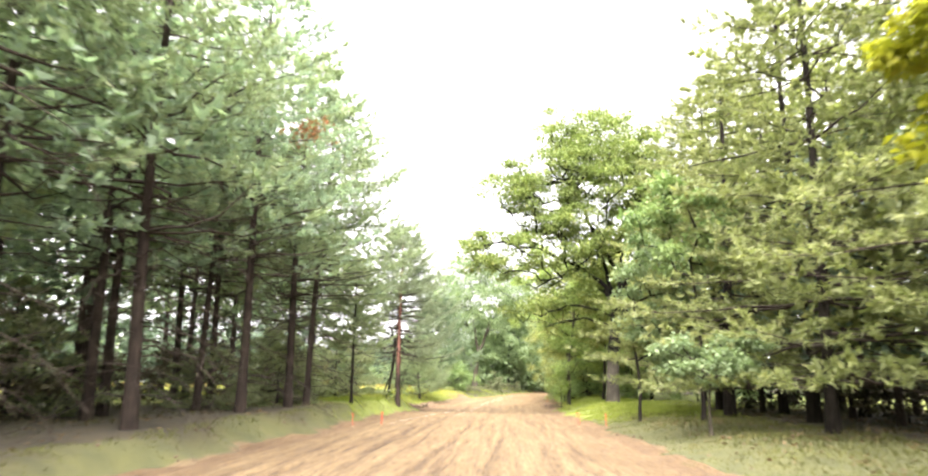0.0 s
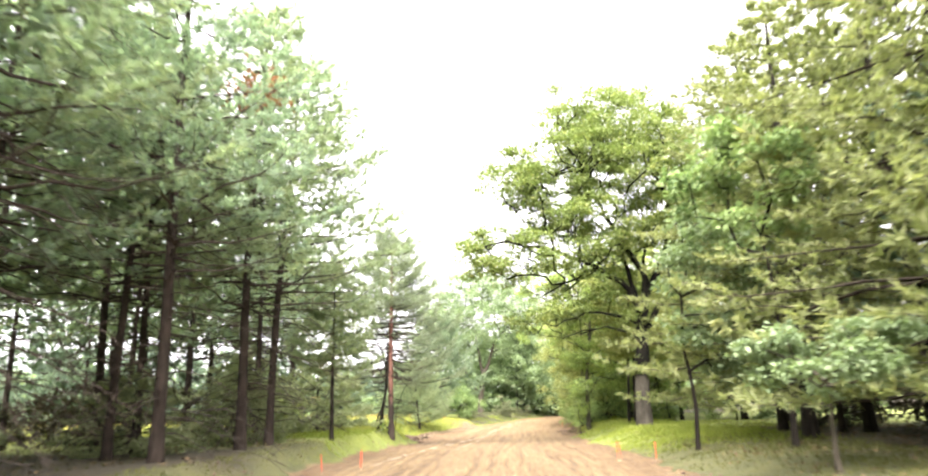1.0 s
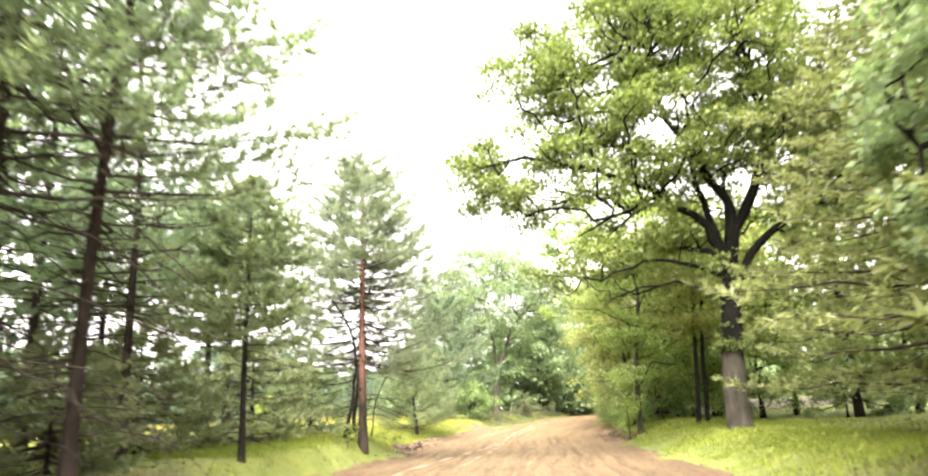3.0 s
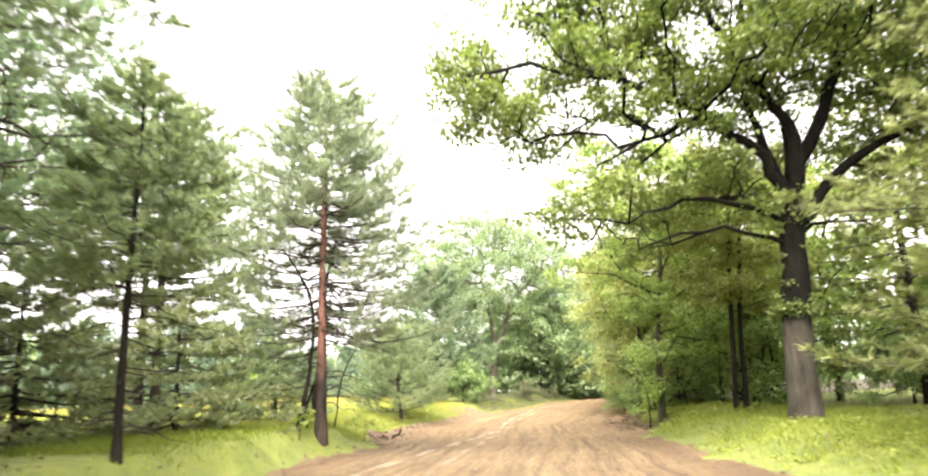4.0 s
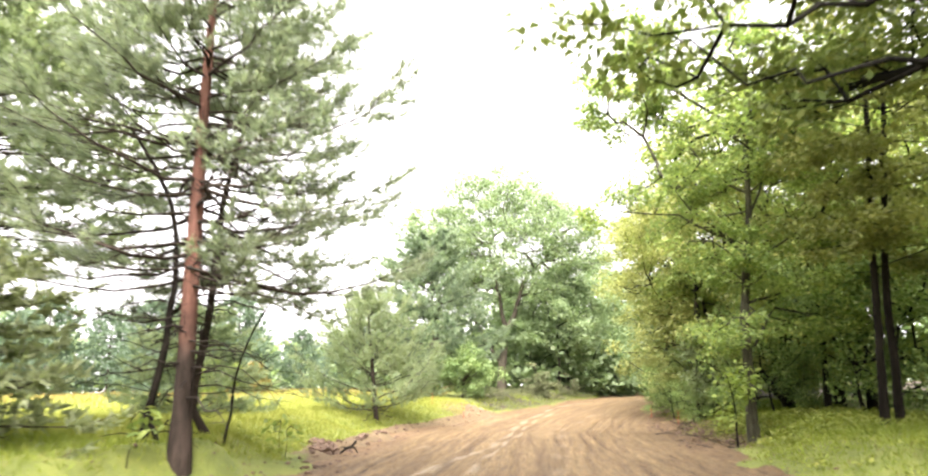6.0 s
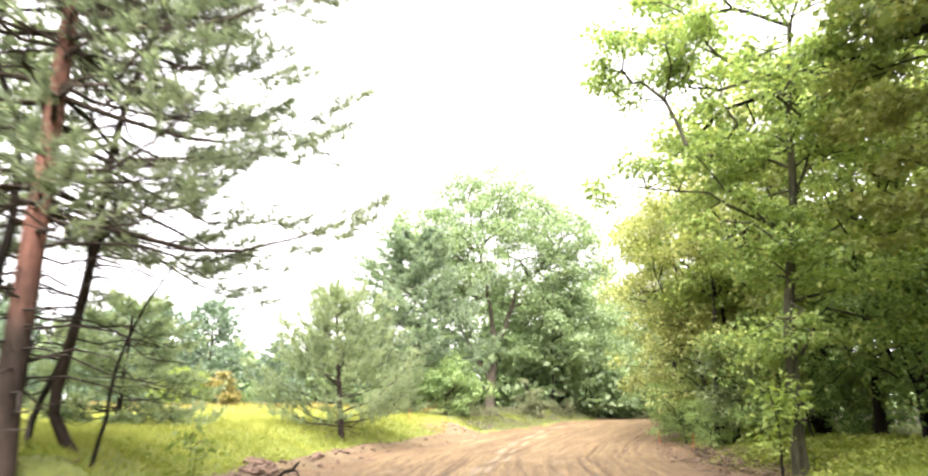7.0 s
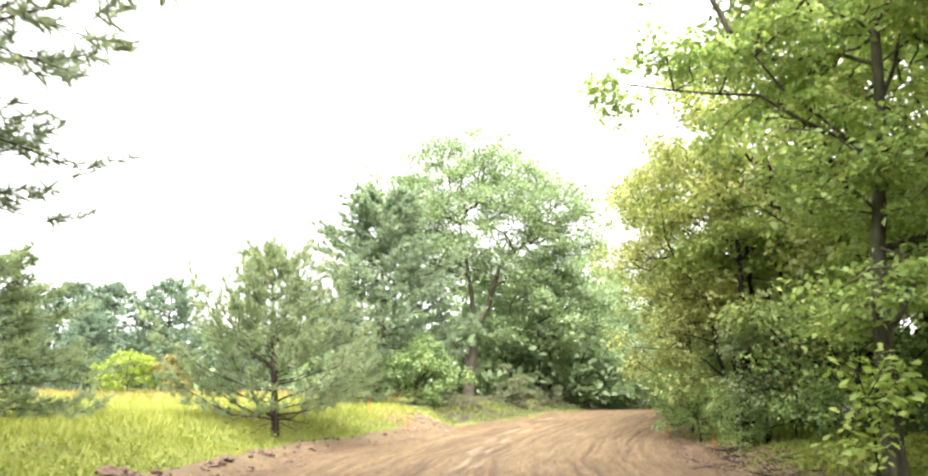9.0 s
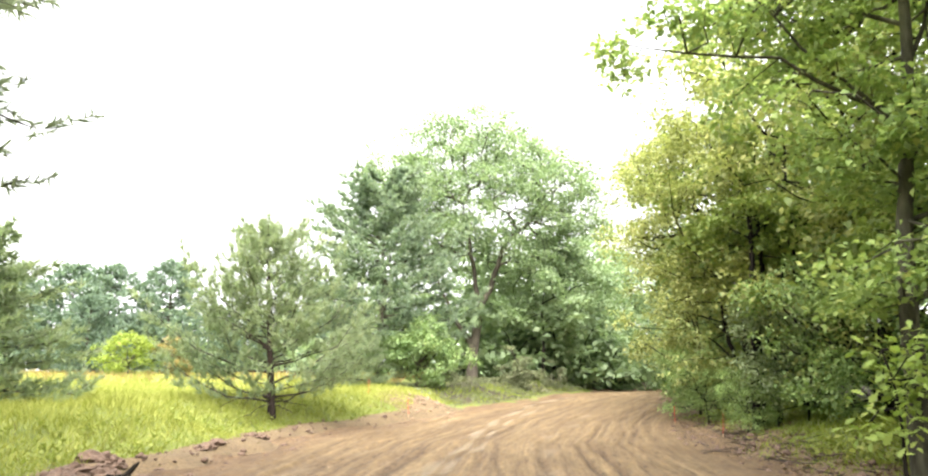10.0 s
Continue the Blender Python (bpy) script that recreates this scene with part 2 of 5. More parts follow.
M = {
    "road": road_material(),
    "ground": ground_material(),
    "pine_bark": bark_material("pine_bark", (0.013, 0.010, 0.009), (0.045, 0.034, 0.028)),
    "red_bark": bark_material("red_pine_bark", (0.018, 0.014, 0.012), (0.06, 0.045, 0.038),
                              ((0.085, 0.04, 0.031), (0.22, 0.115, 0.092)), (1.5, 2.5)),
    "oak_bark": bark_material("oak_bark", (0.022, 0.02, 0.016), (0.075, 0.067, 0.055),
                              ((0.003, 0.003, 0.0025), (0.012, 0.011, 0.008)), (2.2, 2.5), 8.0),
    # near-black tone: the canopy's shade is put into this bark's colour
    "dark_bark": bark_material("canopy_shaded_bark", (0.006, 0.005, 0.004), (0.024, 0.020, 0.016)),
    "grey_bark": bark_material("grey_bark", (0.03, 0.027, 0.021), (0.10, 0.086, 0.067)),
    "lichen_bark": bark_material("lichen_spotted_bark", (0.016, 0.015, 0.011), (0.115, 0.112, 0.078), None, (2, 3), 6.0),
    "bough_bark": bark_material("bough_bark", (0.02, 0.016, 0.013), (0.058, 0.046, 0.037)),
    "dead_wood": bark_material("dead_wood", (0.018, 0.015, 0.013), (0.055, 0.045, 0.039)),
    "needle": leaf_material("pine_needles", (0.14, 0.195, 0.125), (0.31, 0.37, 0.225), (0.40, 0.40, 0.225), 0.58, 0.5),
    "needle_grey": leaf_material("greyish_pine_needles", (0.152, 0.193, 0.139), (0.279, 0.32, 0.221), (0.344, 0.353, 0.23), 0.55, 0.5),
    "needle_light": leaf_material("light_pine_needles", (0.132, 0.178, 0.106), (0.268, 0.315, 0.183), (0.357, 0.348, 0.196), 0.55, 0.5),
    "needle_blue": leaf_material("bluish_pine_needles", (0.155, 0.22, 0.165), (0.33, 0.42, 0.295), (0.42, 0.45, 0.28), 0.58, 0.5),
    "needle_olive": leaf_material("olive_pine_needles", (0.115, 0.14, 0.06), (0.26, 0.285, 0.115), (0.345, 0.34, 0.13), 0.5, 0.5),
    "needle_mid": leaf_material("soft_green_pine_needles", (0.105, 0.155, 0.105), (0.225, 0.285, 0.185), (0.30, 0.34, 0.20), 0.5, 0.5),
    "needle_scrub": leaf_material("olive_brown_scrub_needles", (0.1505, 0.1731, 0.0972), (0.301, 0.3402, 0.1944), (0.3655, 0.382, 0.2203), 0.5, 0.6),
    "needle_far": leaf_material("dark_bluish_needles", (0.0864, 0.13, 0.0936), (0.176, 0.238, 0.173), (0.223, 0.266, 0.173), 0.45, 0.3),
    # brown leaf tone lowered so that it holds the shade under the pines
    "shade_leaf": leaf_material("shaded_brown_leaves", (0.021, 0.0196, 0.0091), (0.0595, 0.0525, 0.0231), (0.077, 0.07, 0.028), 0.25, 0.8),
    "rust": leaf_material("rusty_dead_needles", (0.20, 0.085, 0.035), (0.34, 0.15, 0.06), (0.38, 0.2, 0.08), 0.25, 0.5),
    "oak_leaf": leaf_material("oak_leaves", (0.09, 0.13, 0.036), (0.19, 0.235, 0.072), (0.285, 0.275, 0.082), 0.4, 0.4),
    "green_leaf": leaf_material("green_leaves", (0.1109, 0.1634, 0.04498), (0.2743, 0.3388, 0.09374), (0.3922, 0.3922, 0.1144), 0.42, 0.5, even=0.3),
    "far_leaf": leaf_material("soft_green_leaves", (0.135, 0.193, 0.106), (0.232, 0.3, 0.159), (0.281, 0.324, 0.174), 0.48, 0.4),
    "deep_leaf": leaf_material("deep_green_leaves", (0.101, 0.1727, 0.05698), (0.297, 0.4037, 0.1364), (0.451, 0.4994, 0.1903), 0.32, 0.7, even=0.3),
    "dusty_leaf": leaf_material("dusty_grey_green_leaves", (0.11, 0.15, 0.07), (0.27, 0.325, 0.165), (0.41, 0.44, 0.25), 0.35, 0.8, even=0.3),
    "young_oak_leaf": leaf_material("young_oak_leaves", (0.1488, 0.2266, 0.07643), (0.3688, 0.459, 0.1461), (0.5806, 0.5759, 0.2077), 0.42, 0.5, even=0.35),
    "yellow_leaf": leaf_material("yellowing_leaves", (0.1567, 0.1912, 0.06599), (0.3675, 0.3824, 0.132), (0.4756, 0.4355, 0.1523), 0.40, 0.6, even=0.55),
    "lime_leaf": leaf_material("lime_yellow_leaves", (0.187, 0.212, 0.017), (0.323, 0.323, 0.0255), (0.399, 0.348, 0.0425), 0.45, 0.8),
    "bush_leaf": leaf_material("bright_bush_leaves", (0.0952, 0.1596, 0.063), (0.252, 0.3363, 0.1365), (0.3696, 0.4161, 0.1733), 0.4, 0.8),
    "shrub_leaf": leaf_material("bright_shrub_leaves", (0.149, 0.207, 0.0331), (0.265, 0.319, 0.0621), (0.331, 0.347, 0.0745), 0.45, 0.8),
    "sapling_leaf": leaf_material("fresh_sapling_leaves", (0.143, 0.214, 0.0458), (0.286, 0.356, 0.0868), (0.388, 0.408, 0.112), 0.45, 0.8),
    "fallen_leaf": leaf_material("fallen_brown_leaves", (0.06, 0.038, 0.018), (0.14, 0.095, 0.045), (0.20, 0.15, 0.08), 0.1, 0.8, 0.7),
    "weed_leaf": leaf_material("weed_leaves", (0.131, 0.169, 0.0329), (0.263, 0.29, 0.0656), (0.375, 0.356, 0.0938), 0.4, 0.7),
    "brown_leaf": leaf_material("brown_brush_leaves", (0.0792, 0.09262, 0.04275), (0.1619, 0.1786, 0.09262), (0.198, 0.1957, 0.09975), 0.25, 0.8),
    "orange_leaf": leaf_material("orange_turning_leaves", (0.141, 0.121, 0.0413), (0.236, 0.2, 0.066), (0.281, 0.178, 0.066), 0.35, 0.8),
    "grass": leaf_material("verge_grass", (0.11, 0.15, 0.022), (0.23, 0.275, 0.042), (0.31, 0.29, 0.06), 0.35, 0.6, 0.7),
    # olive verge grass with the shade of the first stretch in its colour
    "olive_grass": leaf_material("shade_dulled_olive_grass", (0.0508, 0.0574, 0.0156), (0.102, 0.107, 0.0279), (0.148, 0.131, 0.0451), 0.3, 0.6, 0.7),
    "field_grass": leaf_material("yellow_meadow_grass", (0.185, 0.208, 0.04), (0.268, 0.285, 0.062), (0.33, 0.30, 0.09), 0.35, 0.25, 0.7),
    # dark copy of the grass: pine shade is put into its colour
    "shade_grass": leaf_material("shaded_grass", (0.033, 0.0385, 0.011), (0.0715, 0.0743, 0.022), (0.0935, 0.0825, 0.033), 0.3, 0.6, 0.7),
    "seed_heads": leaf_material("orange_tan_seed_heads", (0.189, 0.149, 0.0473), (0.27, 0.195, 0.0675), (0.304, 0.203, 0.0878), 0.35, 0.4, 0.7),
    "dry_grass": leaf_material("dry_straw_grass", (0.108, 0.0896, 0.033), (0.174, 0.144, 0.057), (0.204, 0.174, 0.084), 0.3, 0.5, 0.7),
    "soil": plain("dark_moist_soil", (0.055, 0.034, 0.024), (0.15, 0.098, 0.067), 9.0, 0.95, 0.6, 0.03),
    "crumb": plain("sandy_crumbs", (0.13, 0.085, 0.05), (0.25, 0.18, 0.112), 6.0, 0.95, 0.4, 0.01),
    "paint": plain("orange_marking_paint", (0.40, 0.045, 0.02), (0.56, 0.085, 0.035), 20.0, 0.6),
    "lath": plain("raw_lath_wood", (0.36, 0.25, 0.15), (0.52, 0.39, 0.25), 30.0, 0.8),
}

# ---- mesh tools ----


def mesh_from(name, verts, faces, material, smooth=False, uvs=None):
    """A mesh from an (n, 3) array and an (m, k) array of corners."""
    me = bpy.data.meshes.new(name)
    verts = np.asarray(verts, dtype=np.float32)
    faces = np.asarray(faces, dtype=np.int32)
    m, k = faces.shape
    me.vertices.add(len(verts))
    me.vertices.foreach_set("co", verts.ravel())
    me.loops.add(m * k)
    me.loops.foreach_set("vertex_index", faces.ravel())
    me.polygons.add(m)
    me.polygons.foreach_set("loop_start", np.arange(0, m * k, k, dtype=np.int32))
    me.polygons.foreach_set("loop_total", np.full(m, k, dtype=np.int32))
    if uvs is not None:
        layer = me.uv_layers.new(name="UVMap")
        layer.data.foreach_set("uv", np.asarray(uvs, dtype=np.float32)[faces.ravel()].ravel())
    if smooth:
        me.polygons.foreach_set("use_smooth", np.ones(m, dtype=bool))
    me.materials.append(material)
    me.update(calc_edges=True)
    return me


def part(name, mesh, parent, label=""):
    ob = new(name, mesh)
    ob.parent = parent
    return tagged(ob, label=label)


def thing(name, label, category, group="", kind=""):
    return tagged(new(name), label, category, group, kind)


class Tubes:
    """Gathers tapered tubes into one mesh."""

    def __init__(self):
        self.v, self.f, self.n = [], [], 0

    def add(self, pts, radii, sides=6, cap=True):
        pts = np.asarray(pts, dtype=float)
        radii = np.asarray(radii, dtype=float)
        d = np.gradient(pts, axis=0)
        d /= np.linalg.norm(d, axis=1)[:, None] + 1e-9
        a = np.cross(d, [0.31, 0.87, 0.38])
        weak = np.linalg.norm(a, axis=1) < 0.15
        a[weak] = np.cross(d[weak], [0.9, -0.2, 0.4])
        a /= np.linalg.norm(a, axis=1)[:, None] + 1e-9
        b = np.cross(d, a)
        ang = np.arange(sides) * 2 * math.pi / sides
        ring = a[:, None, :] * np.cos(ang)[None, :, None] + b[:, None, :] * np.sin(ang)[None, :, None]
        v = pts[:, None, :] + ring * radii[:, None, None]
        k = len(pts)
        i = np.arange(k - 1)[:, None] * sides + np.arange(sides)[None, :]
        j = np.arange(k - 1)[:, None] * sides + (np.arange(sides)[None, :] + 1) % sides
        f = np.stack([i, j, j + sides, i + sides], axis=-1).reshape(-1, 4) + self.n
        self.v.append(v.reshape(-1, 3))
        self.f.append(f)
        self.n += k * sides

    def mesh(self, name, material):
        return mesh_from(name, np.concatenate(self.v), np.concatenate(self.f), material, True)


def unit(a):
    return a / (np.linalg.norm(a, axis=-1, keepdims=True) + 1e-9)


def wander(points, steps, amount, r):
    """A polyline through the given points, resampled with small irregular bends."""
    points = np.asarray(points, dtype=float)
    s = np.concatenate([[0], np.cumsum(np.linalg.norm(np.diff(points, axis=0), axis=1))])
    t = np.linspace(0, s[-1], steps)
    # smooth through the points by averaging two resamplings
    raw = np.stack([np.interp(t, s, points[:, i]) for i in range(3)], axis=1)
    sm = raw.copy()
    for _ in range(3):
        sm[1:-1] = (sm[:-2] + 2 * sm[1:-1] + sm[2:]) / 4
    j = r.normal(0, amount, (steps, 3))
    j[0] = 0
    return sm + j


def leaf_mesh(name, centres, r, per, spread, size, material, flat=0.5, droop=0.0, aspect=0.62):
    """Many small folded leaves in sprays round the given centres."""
    n = len(centres) * per
    c = np.repeat(np.asarray(centres), per, axis=0)
    wide = np.repeat(spread * r.uniform(0.6, 1.35, len(centres)), per)[:, None]
    off = unit(r.normal(0, 1, (n, 3))) * r.uniform(0, 1, (n, 1)) ** 0.5 * wide * 1.7
    off[:, 2] *= flat
    off[:, 2] -= droop * r.uniform(0, 1.6, n) * wide[:, 0]
    base = c + off
    nrm = unit(r.normal(0, 0.75, (n, 3)) + [0, 0, 1.0])
    d = r.normal(0, 1, (n, 3)) + unit(off) * 0.6 - np.array([0, 0, 0.35 + droop])
    d = unit(d - nrm * np.sum(d * nrm, axis=1)[:, None])
    s = np.cross(nrm, d)
    ln = size * r.uniform(0.65, 1.3, n)[:, None]
    w = ln * aspect * 0.5
    tip = base + d * ln - nrm * ln * 0.12
    left = base + d * ln * 0.5 + s * w + nrm * w * 0.35
    right = base + d * ln * 0.5 - s * w + nrm * w * 0.35
    v = np.stack([base, right, tip, left], axis=1).reshape(-1, 3)
    f = np.arange(n * 4).reshape(n, 4)
    return mesh_from(name, v, f, material)


def lobed_leaf_mesh(name, centres, r, per, spread, size, material):
    """Larger leaves with an oak leaf's lobes, for plants near the road."""
    half = [(0.0, 0.0), (0.22, 0.13), (0.30, 0.08), (0.45, 0.27), (0.55, 0.13), (0.72, 0.30), (0.80, 0.15), (0.93, 0.13)]
    line = np.array(half + [(1.0, 0.0)] + [(a, -b) for a, b in half[:0:-1]])
    n = len(centres) * per
    c = np.repeat(np.asarray(centres), per, axis=0)
    off = r.normal(0, 1, (n, 3)) * spread
    nrm = unit(r.normal(0, 0.6, (n, 3)) + [0, 0, 1.0])
    d = r.normal(0, 1, (n, 3)) + unit(off) - np.array([0, 0, 0.4])
    d = unit(d - nrm * np.sum(d * nrm, axis=1)[:, None])
    s = np.cross(nrm, d)
    ln = size * r.uniform(0.6, 1.25, n)
    a = line[None, :, 0, None]
    b = line[None, :, 1, None]
    v = (c + off)[:, None, :] + ln[:, None, None] * (d[:, None, :] * a + s[:, None, :] * b + nrm[:, None, :] * (np.abs(b) * 0.3 - a * a * 0.15))
    k = len(line)
    return mesh_from(name, v.reshape(-1, 3), np.arange(n * k).reshape(n, k), material)


def needle_mesh(name, pos, way, r, per, length, width, material, cone=0.75):
    """Tufts of long needles at the given places, each pointing along its twig."""
    n = len(pos) * per
    p = np.repeat(pos, per, axis=0)
    w = np.repeat(way, per, axis=0)
    d = unit(w + r.normal(0, cone, (n, 3)))
    back = p - w * r.uniform(0, 0.16, n)[:, None]
    ln = length * r.uniform(0.7, 1.25, n)[:, None]
    s = unit(np.cross(d, r.normal(0, 1, (n, 3)))) * width * 0.5
    v = np.stack([back - s, back + s, back + d * ln], axis=1).reshape(-1, 3)
    return mesh_from(name, v, np.arange(n * 3).reshape(n, 3), material)


# ---- conifers ----
def conifer(name, label, seed, h, r0, base, spread, material, bark, lean=(0.0, 0.0), droop=0.1, upturn=0.25, step=0.55,
            per_whorl=5, twigs=9, tufts=3, needles=14, length=0.19, width=0.05, dead=10, top=0.12, shape=1.0, bend=0.05, group="", flat=0.35,
            category="pine tree", dead_from=0.12, own=6, sag=0.3, low=0.55, rise=0.25, sparse=0.0, naked=0.62, kink=()):
    """A pine: tapered trunk, whorls of boughs with side twigs, tufts of needles, dead boughs under the crown."""
    r = np.random.default_rng(seed)
    tree = thing(name, label, category, group)
    top_at = np.array([lean[0], lean[1], h])
    n = 26 if kink else 14
    t = np.linspace(0, 1, n)
    axis = np.outer(t, top_at) + np.stack([np.sin(t * 5 + seed) * bend * h * 0.1, np.cos(t * 4 + seed * 2) * bend * h * 0.1, 0 * t], 1) * t[:, None]
    rad = r0 * (1 - t) ** 0.75 + 0.012
    rad[0] *= 1.35
    if kink:
        axis[:, 0] = np.interp(axis[:, 2], [k[0] for k in kink], [k[1] for k in kink])
        axis[1:-1, 0] = (axis[:-2, 0] + 2 * axis[1:-1, 0] + axis[2:, 0]) / 4
    axis[0, 2] = -0.25
    trunk = Tubes()
    trunk.add(axis, rad, 10)
    part("trunk", trunk.mesh("trunk", bark), tree)

    def on_axis(z):
        return np.array([np.interp(z, axis[:, 2], axis[:, i]) for i in range(2)] + [z])

    boughs = Tubes()
    pos, way = [], []
    z = base * h
    while z < h * 0.985:
        u = (z - base * h) / (h - base * h)
        reach = spread * ((1 - u) ** shape * (low + (1 - low) * min(1, u * 4 + 0.35)) + top * (1 - u) + 0.05)
        k = max(3, int(per_whorl * (1 - 0.3 * u)))
        a0 = r.uniform(0, 6.28)
        for i in range(k):
            a = a0 + i * 6.283 / k + r.normal(0, 0.25)
            ln = reach * r.uniform(0.6, 1.15)
            lift = upturn * (0.4 + u) - droop * (1 - u)
            o = on_axis(z + r.normal(0, 0.12))
            out = np.array([math.cos(a), math.sin(a), 0])
            q = np.linspace(0, 1, 6)[:, None]
            pts = o + out * ln * q + np.array([0, 0, 1]) * (lift * ln * q ** 1.0 - droop * 0.6 * ln * q * (1 - q) + upturn * 0.55 * ln * q ** 3)
            pts[1:] += r.normal(0, 0.03 * ln, (5, 3)) * [1, 1, 0.5]
            boughs.add(pts if own else pts[[0, 2, 5]], np.linspace(max(0.010, 0.011 * ln + 0.005), 0.004, 6 if own else 3), 3)
            m = max(3, int(twigs * (0.35 + 0.65 * ln / max(spread, 0.1))))
            for g in range(m):
                v = 0.22 + 0.78 * (g + r.uniform(0, 1)) / m
                p = np.array([np.interp(v, q[:, 0], pts[:, c]) for c in range(3)])
                side = np.cross([0, 0, 1], out) * (1 if g % 2 else -1)
                tl = ln * (0.42 * (1.05 - v) + 0.10) * r.uniform(0.6, 1.2) + 0.10
                d = unit(out * r.uniform(0.5, 1.0) + side * r.uniform(0.35, 1.0) + np.array([0, 0, r.uniform(-0.1, 0.5) * (0.5 + upturn)]))
                if v > 0.93:
                    d = unit(out + np.array([0, 0, 0.3 + upturn]))
                e = p + d * tl + np.array([0, 0, upturn * 0.2 * tl])
                if tl > (0.12 if own > 20 else 0.35) and own:
                    boughs.add([p, (p + e) / 2 + r.normal(0, 0.02, 3), e], [0.006, 0.005, 0.003], 3)
                if u < sparse and v < naked + 0.3 * r.uniform(0, 1):
                    continue
                for j in range(tufts):
                    w = (j + 1) / tufts
                    pos.append(p + (e - p) * w + r.normal(0, 0.05, 3) * [1, 1, flat * 2])
                    way.append(unit(d + np.array([0, 0, rise + upturn * 0.5]) + r.normal(0, 0.2, 3)))
        z += step * r.uniform(0.75, 1.25) * (1 - 0.35 * u)
    # leader
    for i in range(8):
        pos.append(on_axis(h * (0.965 + 0.005 * i)) + r.normal(0, 0.04, 3))
        way.append(unit(np.array([0, 0, 1.0]) + r.normal(0, 0.35, 3)))
    # dead boughs, bare and broken, below the crown
    for i in range(dead):
        zz = h * (dead_from + (base - dead_from + 0.06) * (i + r.uniform(0, 1)) / max(1, dead))
        a = r.uniform(0, 6.28)
        ln = spread * r.uniform(0.25, 0.75)
        o = on_axis(zz)
        out = np.array([math.cos(a), math.sin(a), 0])
        q = np.linspace(0, 1, 5)[:, None]
        pts = o + out * ln * q + np.array([0, 0, 1]) * (0.12 - sag * q) * ln * q
        pts[1:] += r.normal(0, 0.035 * ln, (4, 3))
        bare = Tubes() if i < own else boughs
        bare.add(pts, np.linspace(0.018, 0.005, 5), 4)
        for g in range(5):
            v = r.uniform(0.35, 1.0)
            p = np.array([np.interp(v, q[:, 0], pts[:, c]) for c in range(3)])
            d = unit(out * 0.7 + r.normal(0, 0.6, 3))
            bare.add([p, p + d * r.uniform(0.15, 0.5) * ln * 0.6], [0.007, 0.003], 3)
        if i < own:
            part("dead_bough", bare.mesh("dead_bough", M["dead_wood"]), tree)
    tagged(part("bough_wood", boughs.mesh("bough_wood", M["bough_bark"]), tree), kind="stuff")
    part("crown", needle_mesh("crown", np.array(pos), np.array(way), r, needles, length, width, material), tree)
    return tree


# ---- broad-leaved trees ----
def in_envelope(r, blobs, count, hollow=0.45, gap=0.9, seed=0, clump=4, void=-0.16, clear=()):
    """Points in puffs inside the union of ellipsoids, thinned by a slow noise so that the crown has holes between its boughs."""
    w = np.array([b[3] * b[4] * b[5] for b in blobs]) ** 0.8
    w = w / w.sum()
    puff = 0.15 * max(max(b[3:]) for b in blobs)
    open_air = [np.array(c) for c in clear]
    got = []
    while len(got) < count:
        b = blobs[r.choice(len(blobs), p=w)]
        d = unit(r.normal(0, 1, 3))
        rad = r.uniform(hollow ** 3, 1) ** (1 / 3)
        p = np.array(b[:3]) + d * rad * np.array(b[3:])
        if noise.noise(Vector((p[0] * gap + seed * 7.1, p[1] * gap, p[2] * gap * 1.2))) < void:
            continue
        size = puff * r.uniform(0.6, 1.3)
        ball = unit(r.normal(0, 1, (clump, 3))) * r.uniform(0.25, 1, (clump, 1)) ** 0.5 * size
        got += [q for q in p + ball * [1, 1, 0.5] if all((((q - c[:3]) / c[3:]) ** 2).sum() > 1 for c in open_air)]
    return np.array(got[:count])


